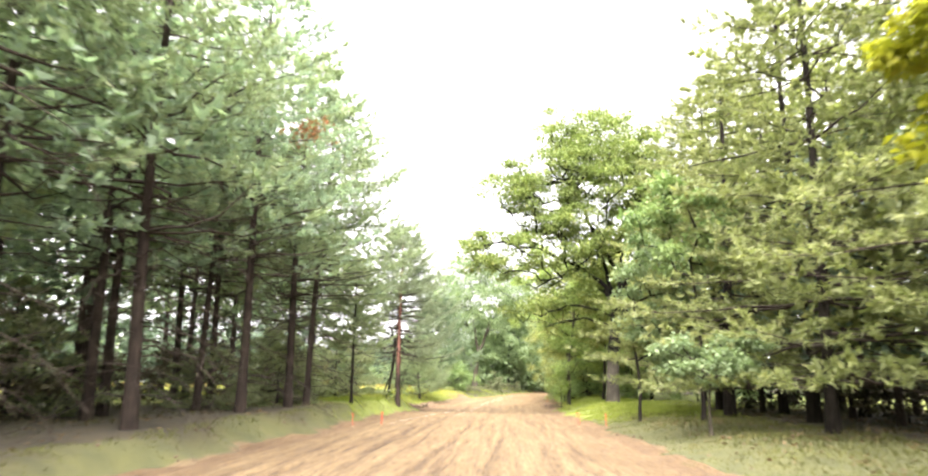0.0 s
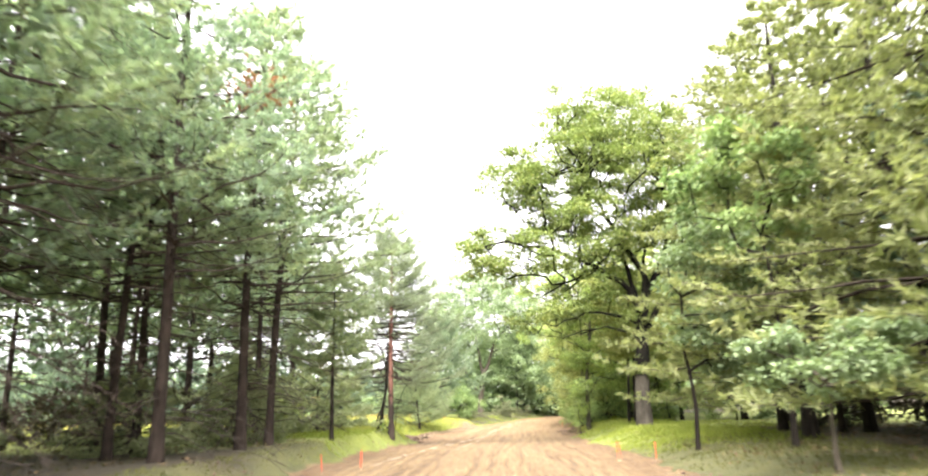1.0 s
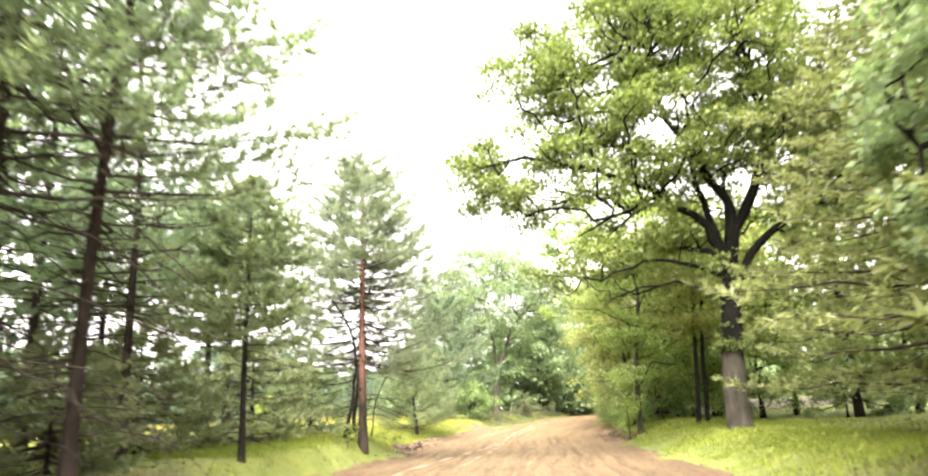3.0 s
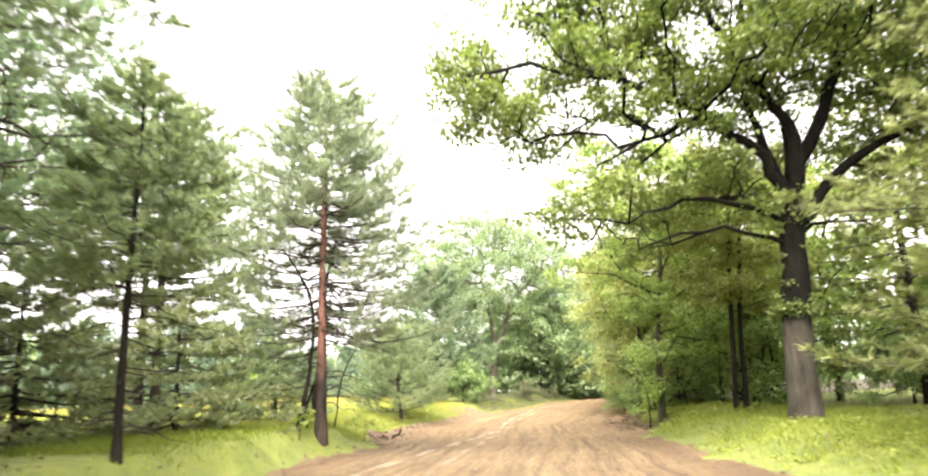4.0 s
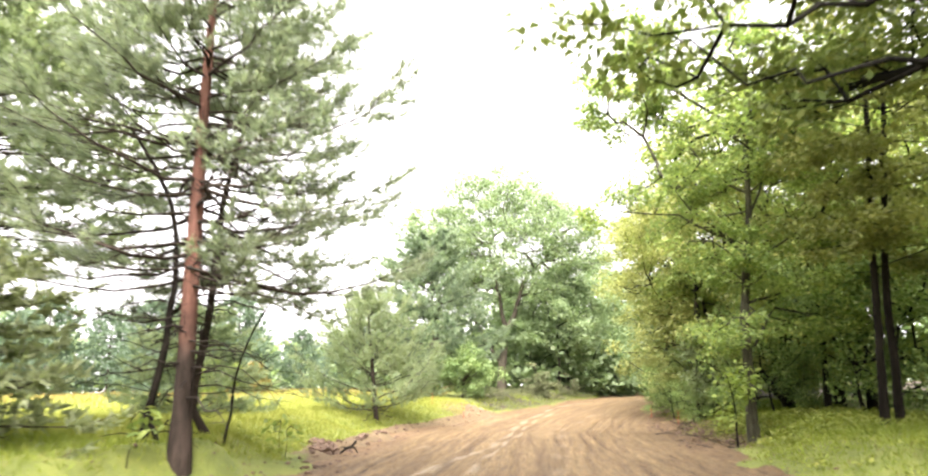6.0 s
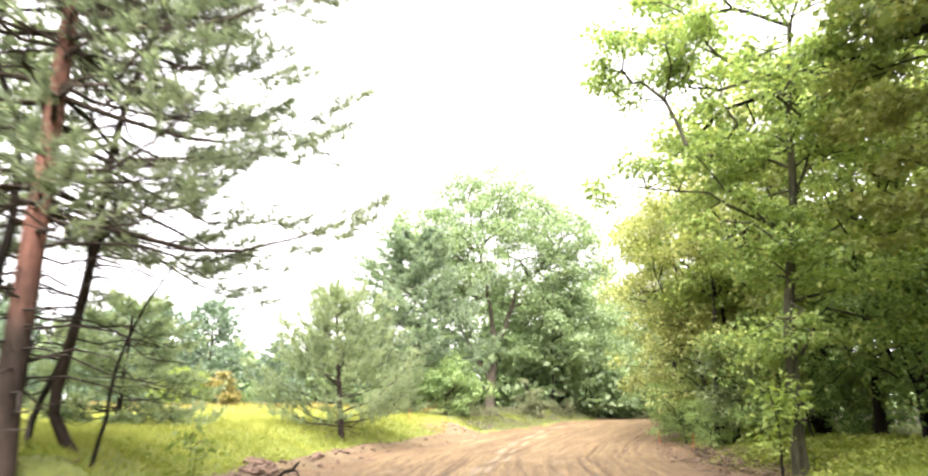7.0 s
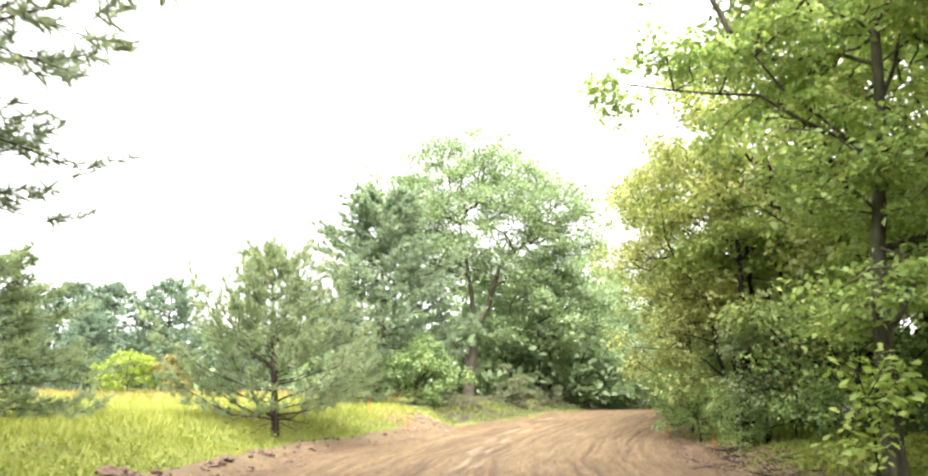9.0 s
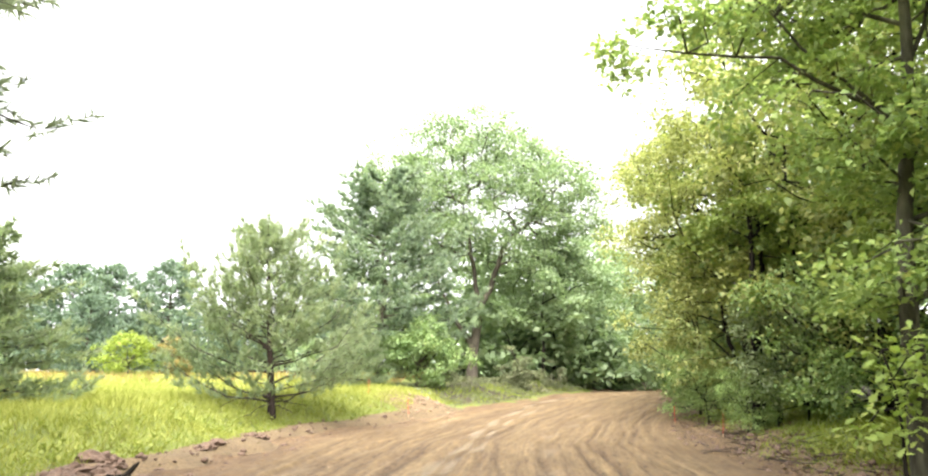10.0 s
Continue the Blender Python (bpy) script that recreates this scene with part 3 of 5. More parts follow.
def broadleaf(name, label, seed, trunk_pts, r0, blobs, leaf, bark, count=220, per=26, spread=0.32, size=0.12, limbs=(), alpha=0.35,
              twig=0.006, group="", category="tree", flat=0.45, droop=0.0, hollow=0.45, gap=0.9, flare=1.5, power=0.47, thin=0.45, aspect=0.62, lumps=None, clump=4, void=-0.16, lobed=False, clear=()):
    """A tree grown towards points of its crown: trunk, limbs, branches and sprays of leaves. trunk_pts: from the base at the origin."""
    r = np.random.default_rng(seed)
    tree = thing(name, label, category, group)
    steps = max(6, int(np.linalg.norm(np.diff(np.array(trunk_pts, dtype=float), axis=0), axis=1).sum() / 0.45))
    tp = wander(trunk_pts, steps, 0.012, r)
    tr_rad = r0 * (1 - (1 - thin) * np.linspace(0, 1, steps) ** 0.9)
    tr_rad[0] *= flare
    if steps > 4:
        tr_rad[1] *= 1 + (flare - 1) * 0.25
    tp[0, 2] = -0.2
    if lumps:
        for z, amount in lumps:
            tr_rad *= 1 + amount * np.exp(-((tp[:, 2] - z) / 0.35) ** 2)
    tubes = Tubes()
    tubes.add(tp, tr_rad, 14)
    part("trunk", tubes.mesh("trunk", bark), tree)
    nodes, parent, path = [], [], []
    low = 0.35 * tp[-1, 2]
    for i, p in enumerate(tp):
        nodes.append(p)
        parent.append(i - 1)
        path.append((0 if p[2] > low else (low - p[2]) * 3) + 0.15 * p[2])
    first = len(nodes)
    for pts, rad in limbs:
        n = max(5, int(np.linalg.norm(np.diff(np.array(pts, dtype=float), axis=0), axis=1).sum() / 0.5))
        lp = wander(pts, n, 0.05, r)
        lr = np.linspace(rad, rad * 0.28, n)
        lt = Tubes()
        lt.add(lp, lr, 8)
        part("limb", lt.mesh("limb", bark), tree)
        up = int(np.argmin(np.linalg.norm(tp - lp[0], axis=1)))
        for i, p in enumerate(lp):
            nodes.append(p)
            parent.append(up if i == 0 else len(nodes) - 2)
            path.append(1.0 + 0.12 * i)
    fixed = len(nodes)
    targets = in_envelope(r, blobs, count, hollow, gap, seed, clump, void, clear)
    start = tp[-1] if not limbs else tp[len(tp) * 3 // 4]
    targets = targets[np.argsort(np.linalg.norm(targets - start, axis=1))]
    nodes = list(nodes)
    ends = []
    arr = np.zeros((fixed + count * 12, 3))
    arr[:fixed] = nodes
    cost = np.zeros(len(arr))
    cost[:fixed] = path
    k = fixed
    for p in targets:
        dist = np.linalg.norm(arr[:k] - p, axis=1)
        below = np.maximum(0, arr[:k, 2] - p[2]) * 0.5
        i = int(np.argmin(dist + alpha * cost[:k] + below))
        d = dist[i]
        m = min(10, max(1, int(d / 0.55)))
        a = arr[i].copy()
        last = i
        for j in range(1, m + 1):
            v = j / m
            q = a + (p - a) * v + np.array([0, 0, 0.10 * d * math.sin(v * math.pi)])
            if j < m:
                q += r.normal(0, 0.04 * d, 3)
            arr[k] = q
            cost[k] = cost[last] + d / m
            parent.append(last)
            last = k
            k += 1
        ends.append(last)
    weight = np.zeros(k)
    weight[ends] += 1
    for i in range(k - 1, fixed - 1, -1):
        weight[parent[i]] += weight[i]
    kids = [[] for _ in range(k)]
    for i in range(fixed, k):
        kids[parent[i]].append(i)
    branch = Tubes()
    starts = [(parent[i], i) for i in range(fixed, k) if parent[i] < fixed]
    while starts:
        a, b = starts.pop()
        chain = [a, b]
        while kids[chain[-1]]:
            ks = sorted(kids[chain[-1]], key=lambda c: -weight[c])
            for c in ks[1:]:
                starts.append((chain[-1], c))
            chain.append(ks[0])
        rr = [twig * max(1, weight[c]) ** power + 0.002 for c in chain[1:]]
        branch.add(arr[chain], [rr[0] * 1.1] + rr, 5 if rr[0] > 0.03 else 4 if rr[0] > 0.012 else 3)
    tagged(part("twig_wood", branch.mesh("twig_wood", bark), tree), kind="stuff")
    c = arr[fixed:k]
    w = weight[fixed:k]
    tips = c[w <= 2]
    if lobed:
        part("crown", lobed_leaf_mesh("crown", tips, r, per, spread, size, leaf), tree)
        return tree
    part("crown", leaf_mesh("crown", tips, r, int(per * 3.2), spread, size, leaf, flat, droop, aspect), tree)
    return tree


def put_at(tree, x, y, z=None, turn=0.0):
    tree.matrix_basis = pose(x, y, height(x, y) if z is None else z, 0, 0, turn)
    return tree


def again(tree, x, y, turn=0.0, scale=1.0, label="", tilt=(0.0, 0.0)):
    c = copy_thing(tree, pose(x, y, height(x, y), tilt[0], tilt[1], turn) @ Matrix.Scale(scale, 4))
    if label:
        tagged(c, label)
    return c


# ---- lie of the land ----
def table(x, rows):
    return np.interp(x, [a for a, _ in rows], [b for _, b in rows])


def road_mid(y):
    return table(y, [(-60, -1.6), (-30, -0.8), (0, -0.6), (12, -0.5), (25, 0.2), (36, 0.5), (40, 0.95), (43, 1.3), (47, 1.55), (55, 2.05), (61, 3.5), (67, 5.75), (73, 8.0), (80, 11.2), (88, 15.6), (100, 23), (130, 44), (180, 80)])


def road_half(y):
    return table(y, [(-60, 4.0), (12, 4.6), (25, 4.5), (36, 4.8), (40, 4.6), (43, 4.3), (47, 4.5), (55, 4.75), (61, 4.1), (67, 3.2), (70, 2.9), (180, 2.9)])


def road_z(y):
    return table(y, [(-60, 0), (30, 0), (37, -0.10), (46, -0.12), (54, -0.06), (60, 0.08), (67, 0.42), (74, 0.66), (82, 0.82), (100, 1.0), (180, 1.2)])


def left_z(y):
    return table(y, [(-60, 0.3), (5, 0.35), (15, 0.45), (25, 0.6), (34, 0.62), (42, 0.68), (57, 0.72), (70, 1.1), (80, 1.35), (95, 1.6), (130, 1.9), (400, 2.2)])


def right_z(y):
    return table(y, [(-60, 0.2), (10, 0.22), (25, 0.3), (39, 0.4), (50, 0.45), (57, 0.5), (68, 0.85), (80, 1.15), (100, 1.4), (400, 2.2)])


def smooth(a):
    a = np.clip(a, 0, 1)
    return a * a * (3 - 2 * a)


def waves(x, y):
    return (np.sin(x * 0.9 + 1.3 * np.sin(y * 0.37)) * np.sin(y * 0.71 + 0.8 * np.sin(x * 0.53)) * 0.05
            + np.sin(x * 2.3 + y * 1.1) * np.sin(y * 2.9 - x * 0.7) * 0.018)


def height(x, y):
    """Height of the natural ground, dropping under the road bed."""
    x, y = np.asarray(x, dtype=float), np.asarray(y, dtype=float)
    s = x - road_mid(y)
    over = np.abs(s) - road_half(y) - 0.25 * np.sin(y * 0.8) - 0.15 * np.sin(y * 2.3 + 1)
    side = np.where(s < 0, left_z(y), right_z(y))
    run = np.where(s < 0, np.interp(y, [43.0, 47.0], [0.9, 3.4]), 2.6)
    bed = road_z(y)
    z = bed - 0.12 + 0.14 * smooth((over + 0.35) / 0.5) + (side - bed) * smooth(over / run)
    z = z + waves(x, y) * smooth(over / 1.5)
    # low berm left by the grader, ending in a heap at the bend
    berm = 0.16 * np.exp(-((over - 0.35) / 0.38) ** 2) * smooth((y - 44) / 4) * smooth((62 - y) / 1.5) * (0.75 + 0.25 * np.sin(y * 1.9))
    heap = 0.48 * np.exp(-(((x + 0.55) / 1.0) ** 2 + ((y - 63.2) / 1.3) ** 2) ** 0.9)
    return z + np.where(s < 0, berm, 0) + heap


# ---- ground sheet and road ----
def lines(stops):
    out = []
    for a, b, step in stops:
        out += list(np.arange(a, b, step))
    return np.array(out + [stops[-1][1]])


gx = lines([(-2500, -500, 500), (-500, -100, 50), (-100, -24, 4), (-24, -8, 0.7), (-8, 12, 0.36), (12, 26, 0.7), (26, 110, 4), (110, 500, 50), (500, 2500, 500)])
gy = lines([(-2500, -500, 500), (-500, -60, 40), (-60, -4, 2), (-4, 36, 0.7), (36, 66, 0.36), (66, 110, 0.9), (110, 200, 6), (200, 600, 50), (600, 3000, 400)])
X, Y = np.meshgrid(gx, gy, indexing="ij")
Z = height(X, Y)
nx, ny = X.shape
idx = np.arange(nx * ny).reshape(nx, ny)
quads = np.stack([idx[:-1, :-1], idx[1:, :-1], idx[1:, 1:], idx[:-1, 1:]], axis=-1).reshape(-1, 4)
ground_me = mesh_from("ground", np.stack([X, Y, Z], -1).reshape(-1, 3), quads, M["ground"], True)
# needle litter lies under the two pine stands
SX = X - road_mid(Y)
past = np.abs(SX) - road_half(Y) - 0.25 * np.sin(Y * 0.8) - 0.15 * np.sin(Y * 2.3 + 1)
XW = X + 1.1 * np.sin(Y * 0.33 + 1) * np.sin(Y * 0.13) + 0.35 * np.sin(Y * 1.1 + 0.4 * X)
YW = Y + 2.4 * np.sin(X * 0.31 + 0.5) + 1.1 * np.sin(X * 0.83 + 2)
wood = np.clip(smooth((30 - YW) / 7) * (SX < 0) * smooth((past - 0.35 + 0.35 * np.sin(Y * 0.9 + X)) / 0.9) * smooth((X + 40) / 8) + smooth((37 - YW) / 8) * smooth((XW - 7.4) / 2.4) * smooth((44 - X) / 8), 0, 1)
bare = (1 - smooth((past - 0.55) / 0.5)) * np.where(SX < 0, smooth((Y - 45) / 4) * smooth((64 - Y) / 4), 0.0)
bare = np.maximum(bare, np.exp(-(((X + 0.55) / 1.5) ** 2 + ((Y - 63.0) / 1.7) ** 2) ** 2))
bare = np.maximum(bare, (1 - smooth((past - 0.7) / 0.8)) * np.where(SX > 0, smooth((Y - 46) / 4) * smooth((70 - Y) / 4), 0.0))
bare = np.maximum(bare, 1 - smooth((past + 0.05) / 0.3))
# the dark litter tone also serves as shade under trees at the bend
wood = np.maximum(wood, smooth((X + 1.2 - 0.15 * (Y - 66)) / 1.5) * smooth((Y - 64.0) / 2.0) * smooth((110 - Y) / 10) * smooth((past - 0.2) / 0.5))
# red is litter, green bare earth, blue the shade-dulled grass
att = ground_me.color_attributes.new("litter", "FLOAT_COLOR", "POINT")
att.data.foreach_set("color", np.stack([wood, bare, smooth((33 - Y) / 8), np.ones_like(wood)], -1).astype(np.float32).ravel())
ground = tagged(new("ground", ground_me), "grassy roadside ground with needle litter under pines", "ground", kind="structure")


def rut(s, y):
    """Wheel tracks: shallow troughs with raised lips that swing slowly across the road."""
    z = np.zeros_like(s)
    tracks = np.random.default_rng(3)
    for i in range(22):
        c, w, d, f = tracks.uniform(-3.3, 3.3), tracks.uniform(0.05, 0.12), tracks.uniform(0.010, 0.028), tracks.uniform(0.05, 0.12)
        m = c + 0.45 * np.sin(y * f + i * 1.7) + 0.06 * np.sin(y * 0.9 + i)
        e = (s - m) / w
        z += -d * np.exp(-e * e) + 0.45 * d * (np.exp(-(e - 1.7) ** 2) + np.exp(-(e + 1.7) ** 2))
        z += 0.006 * np.exp(-e * e) * np.sin(y * 26 + i)
    return z


ry = lines([(-50, 4, 2), (4, 14, 0.5), (14, 34, 0.5), (34, 45, 0.3), (45, 62, 0.16), (62, 66, 0.3), (66, 100, 0.5), (100, 170, 3)])
rs = np.linspace(-1, 1, 201)
S, V = np.meshgrid(rs, ry, indexing="ij")
mid, half = road_mid(V), road_half(V) + 0.55
dy = 0.5
tx = (road_mid(V + dy) - road_mid(V - dy)) / (2 * dy)
off = S * half
RX = mid + off / np.sqrt(1 + tx * tx)
RY = V - off * tx / np.sqrt(1 + tx * tx) * 0.6
edge = np.abs(S) * half - (half - 0.9)
lump = np.array([noise.fractal(Vector((a * 2.2, b * 2.2, 0.3)), 0.9, 2.1, 4) for a, b in zip(RX.ravel(), RY.ravel())]).reshape(RX.shape)
RZ = road_z(RY) + rut(off, V) * 1.3 + lump * (0.016 + 0.03 * smooth(edge / 0.5)) + 0.05 * smooth(edge / 0.5) - 0.32 * smooth((edge - 0.45) / 0.5) - 0.03 * (np.abs(S) ** 2) + 0.012
na, nb = S.shape
idr = np.arange(na * nb).reshape(na, nb)
quads = np.stack([idr[:-1, :-1], idr[1:, :-1], idr[1:, 1:], idr[:-1, 1:]], axis=-1).reshape(-1, 4)
road_me = mesh_from("road", np.stack([RX, RY, RZ], -1).reshape(-1, 3), quads, M["road"], True, np.stack([off, V], -1).reshape(-1, 2))
wear = np.clip(0.5 + rut(off, V) * 11, 0, 1)
att = road_me.color_attributes.new("wear", "FLOAT_COLOR", "POINT")
att.data.foreach_set("color", np.stack([wear, wear, wear, np.ones_like(wear)], -1).astype(np.float32).ravel())
TRACKS = [([(24, -2.9), (30, -2.5), (38.4, -1.78), (42, -1.0), (45.5, -0.35), (50, 0.75), (60, 1.9), (68, 3.9), (74, 6.6)], 0.15, 1.0),
          ([(34, -0.6), (38.9, -0.28), (43, 0.2), (49.7, 0.95), (60, 2.3), (68, 4.4)], 0.10, 0.9),
          ([(40, 1.5), (47, 2.3), (56, 3.1), (66, 6.0)], 0.28, 0.45), ([(42, -2.6), (50, -1.1), (58, 0.3), (64, 1.8)], 0.3, 0.4)]
# mask for smooth damp tracks and the sheen painted on them
pale = np.zeros_like(S)
for rows_of, wide, much in TRACKS:
    line_x = table(RY, [(a, b) for a, b in rows_of]) + 0.05 * np.sin(RY * 1.3)
    ends = smooth((RY - rows_of[0][0]) / 4) * smooth((rows_of[-1][0] - RY) / 4)
    pale = np.maximum(pale, much * ends * np.exp(-((RX - line_x) / wide) ** 2) * (0.7 + 0.3 * np.sin(RY * 2.1 + 9 * wide)))
shoulder = smooth((np.abs(S) * half - (half - 2.0)) / 1.3) * np.where(S < 0, 1.0, 0.8)
rt = np.random.default_rng(88)
groove = np.zeros_like(S)
for i in range(22):                                     # narrow tyre lines that weave along the road
    line_off = rt.uniform(-2.9, 2.9) + rt.uniform(0.15, 0.6) * np.sin(V * rt.uniform(0.05, 0.14) + rt.uniform(0, 6.3)) + 0.03 * np.sin(V * 1.7 + i)
    seen = smooth(0.5 + 1.6 * np.sin(V * rt.uniform(0.16, 0.4) + rt.uniform(0, 6.3)))
    groove = np.maximum(groove, rt.uniform(0.45, 1.0) * seen * np.exp(-((off - line_off) / rt.uniform(0.035, 0.075)) ** 2))
att = road_me.color_attributes.new("zone", "FLOAT_COLOR", "POINT")
att.data.foreach_set("color", np.stack([pale, shoulder, groove, np.ones_like(pale)], -1).astype(np.float32).ravel())
road = tagged(new("road", road_me), "freshly graded tan dirt road with wheel ruts", "road", kind="structure")

# ---- pines along the bank ----
LW = "tall pine with dark trunk, dead lower boughs and grey-green crown"
GP = dict(sparse=0.1, needles=18, width=0.04, group="roadside pines", step=0.5, shape=0.7, dead=44, dead_from=0.04, sag=0.55, bend=0.12)
pine_a = put_at(conifer("pine_tree", LW, 21, 14.6, 0.132, 0.29, 3.9, M["needle_blue"], M["pine_bark"], (0.2, -0.2), twigs=12, **GP), -6.5, 20.8)
pine_b = put_at(conifer("pine_tree", LW, 22, 14.2, 0.14, 0.29, 4.2, M["needle"], M["pine_bark"], (0.3, 0.3), twigs=12, **GP), -6.4, 26.0, turn=40)
pine_c = put_at(conifer("pine_tree", LW, 23, 13.4, 0.118, 0.32, 4.0, M["needle"], M["pine_bark"], (0.6, 0.0), twigs=12, **GP), -6.25, 28.3)
for src, x, y, turn, sc in [(pine_b, -6.7, 14.4, 100, 1.0), (pine_a, -8.3, 34.0, 260, 0.86), (pine_c, -8.5, 22.7, 75, 0.9), (pine_c, -7.6, 9.2, 140, 1.08), (pine_a, -10.2, 20.2, 150, 1.0)]:
    again(src, x, y, turn, sc)
# the same kind further in, where boughs are only seen as masses
GB = dict(group="pines further in", sag=0.5, dead_from=0.06, step=0.62, shape=0.65, dead=14, twigs=6, tufts=2, needles=6, length=0.3, width=0.19, own=0)
back_a = put_at(conifer("pine_tree", LW, 24, 14.2, 0.14, 0.30, 3.8, M["needle_blue"], M["pine_bark"], **GB), -9.7, 18.4)
back_b = put_at(conifer("pine_tree", LW, 25, 13.6, 0.12, 0.34, 3.6, M["needle"], M["pine_bark"], (-0.3, 0.3), **GB), -12.4, 22.6)
# those with y below 4 stand unseen behind the start, added for their shade
for i, (x, y) in enumerate([(-11.2, 13.2), (-13.6, 17.4), (-10.8, 26.6), (-14.8, 27.4), (-12.6, 32.0), (-11.6, 35.2), (-16.2, 21.6), (-15.8, 12.6), (-17.6, 32.8), (-11.6, 7.4), (-14.6, 37.4), (-17.0, 5.8), (-12.4, -2.6), (-9.2, -14.0), (-19.6, 26.4), (-19.8, 16.0), (-8.9, 25.0), (-8.6, 12.2), (-23.0, 12.0), (-24.5, 21.0), (-8.2, 3.6), (-7.4, -2.2), (-10.2, -7.4), (-14.0, 1.6), (-8.6, -20.0), (-18.0, -4.0)]):
    again(back_a if i % 2 else back_b, x, y, i * 67, 0.92 + 0.05 * (i % 4))
low_pine = put_at(conifer("pine_tree", "shaded pine with low dark boughs further in", 27, 11.5, 0.12, 0.13, 3.5, M["needle_far"], M["pine_bark"], **dict(GB, group="low-boughed pines further in", step=0.6, shape=0.45, twigs=5, dead=8, needles=5, width=0.23)), -16.8, 23.8)
for i, (x, y) in enumerate([(12.6, 20.6), (14.6, 16.0), (16.2, 22.4), (13.4, 24.6), (18.6, 18.4), (17.4, 27.4), (12.4, 29.6), (20.6, 23.0), (-13.8, 20.2), (-20.6, 23.4), (-22.2, 17.6), (-18.4, 19.0), (-25.2, 25.2), (-30.0, 22.0), (-31.5, 29.0), (-17.6, 13.8), (-24.6, 9.0), (-27.0, 32.0), (-14.2, 15.4), (-12.8, 11.0), (-22.0, 36.0), (-27.0, 39.5), (-31.0, 36.0), (-15.6, 36.6), (-19.6, 42.0), (-24.0, 47.0)]):
    again(low_pine, x, y, i * 83, 0.85 + 0.08 * (i % 3))
rust = thing("dead_bough", "rusty red dead pine bough caught in crown", "branch")
rr = np.random.default_rng(5)
rp = rr.normal(0, 1, (70, 3)) * [0.45, 0.45, 0.3]
rt = Tubes()
rt.add([(-0.9, 0, -0.3), (-0.3, 0, 0), (0.5, 0.1, 0.1)], [0.03, 0.02, 0.008], 5)
part("stem", rt.mesh("stem", M["dead_wood"]), rust)
part("needles_mass", needle_mesh("needles_mass", rp, unit(rr.normal(0, 1, (70, 3)) + [0.5, 0, 0.3]), rr, 14, 0.18, 0.05, M["rust"]), rust)
rust.matrix_basis = pose(-5.2, 22.6, 9.9)

# ---- white pines on the shaded side ----
RW = "tall white pine with long layered horizontal boughs and olive-green needles"
GW = dict(needles=13, width=0.048, group="shaded pines", droop=0.10, upturn=0.06, rise=0.1, per_whorl=7, twigs=17, dead=14, flat=0.06, low=0.8, dead_from=0.08)
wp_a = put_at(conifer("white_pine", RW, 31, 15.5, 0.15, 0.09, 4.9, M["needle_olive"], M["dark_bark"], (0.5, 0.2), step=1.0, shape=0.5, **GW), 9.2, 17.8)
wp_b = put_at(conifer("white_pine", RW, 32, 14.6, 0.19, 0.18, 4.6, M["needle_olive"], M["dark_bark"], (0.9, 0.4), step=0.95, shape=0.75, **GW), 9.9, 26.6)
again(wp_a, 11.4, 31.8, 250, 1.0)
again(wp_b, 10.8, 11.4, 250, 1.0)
GV = dict(group="shaded pines further in", droop=0.10, upturn=0.06, rise=0.1, low=0.8, per_whorl=6, twigs=8, tufts=2, needles=7, length=0.3, width=0.18, dead=10, flat=0.15, dead_from=0.08, own=0, step=0.95, shape=0.55)
wback = put_at(conifer("white_pine", RW, 33, 15.2, 0.18, 0.12, 4.6, M["needle_olive"], M["dark_bark"], **GV), 11.0, 22.4)
for i, (x, y) in enumerate([(13.4, 18.4), (14.6, 26.0), (13.2, 35.6), (16.6, 31.4), (17.0, 21.6), (14.8, 13.0), (13.2, 7.6), (18.4, 39.8), (15.9, 47.2), (20.4, 45.0), (13.0, -3.4), (10.8, -14.2), (13.0, 29.0), (11.8, 15.2)]):
    again(wback, x, y, i * 77, 0.92 + 0.05 * (i % 4))

# ---- single red pine and its neighbours ----
red_pine = put_at(conifer("red_pine", "young red pine with reddish bark and bare dead lower boughs", 41, 10.4, 0.145, 0.27, 3.05, M["needle_grey"], M["red_bark"], (0.12, 0.0), twigs=15, tufts=5, needles=19, sparse=0.4, naked=0.55, step=0.31, per_whorl=6, dead=34, shape=0.5, upturn=0.3, droop=0.28, rise=0.3, dead_from=0.08, top=0.2, own=30, low=0.7, length=0.16, width=0.022), -3.92, 42.05)
rs = np.random.default_rng(141)
side_stem = Tubes()
side_stem.add(wander([(-0.72, 0.1, -0.2), (-0.66, 0.08, 0.35), (-0.46, 0.05, 1.1), (-0.28, -0.05, 1.9), (-0.17, -0.12, 2.9), (-0.2, -0.1, 3.6), (-0.5, -0.1, 4.4), (-1.15, -0.1, 5.4)], 22, 0.012, rs), np.linspace(0.075, 0.022, 22), 8)
side_stem.add(wander([(-0.2, 0.0, -0.1), (-0.45, 0.03, 0.35), (-0.52, 0.06, 0.85)], 7, 0.012, rs), np.linspace(0.05, 0.035, 7), 7)
for i in range(46):
    q = np.array([rs.uniform(-0.6, 0.15), rs.normal(0, 0.12), rs.uniform(0.3, 2.6)])
    way = np.array([rs.normal(0, 0.5), rs.normal(-0.1, 0.4), rs.normal(0.1, 0.3)])
    side_stem.add([q, q + way * 0.5 + rs.normal(0, 0.05, 3), q + way], [0.012, 0.008, 0.003], 4)
part("side_stem", side_stem.mesh("side_stem", M["dark_bark"]), red_pine, "dark thin stem with tangled dead twigs")
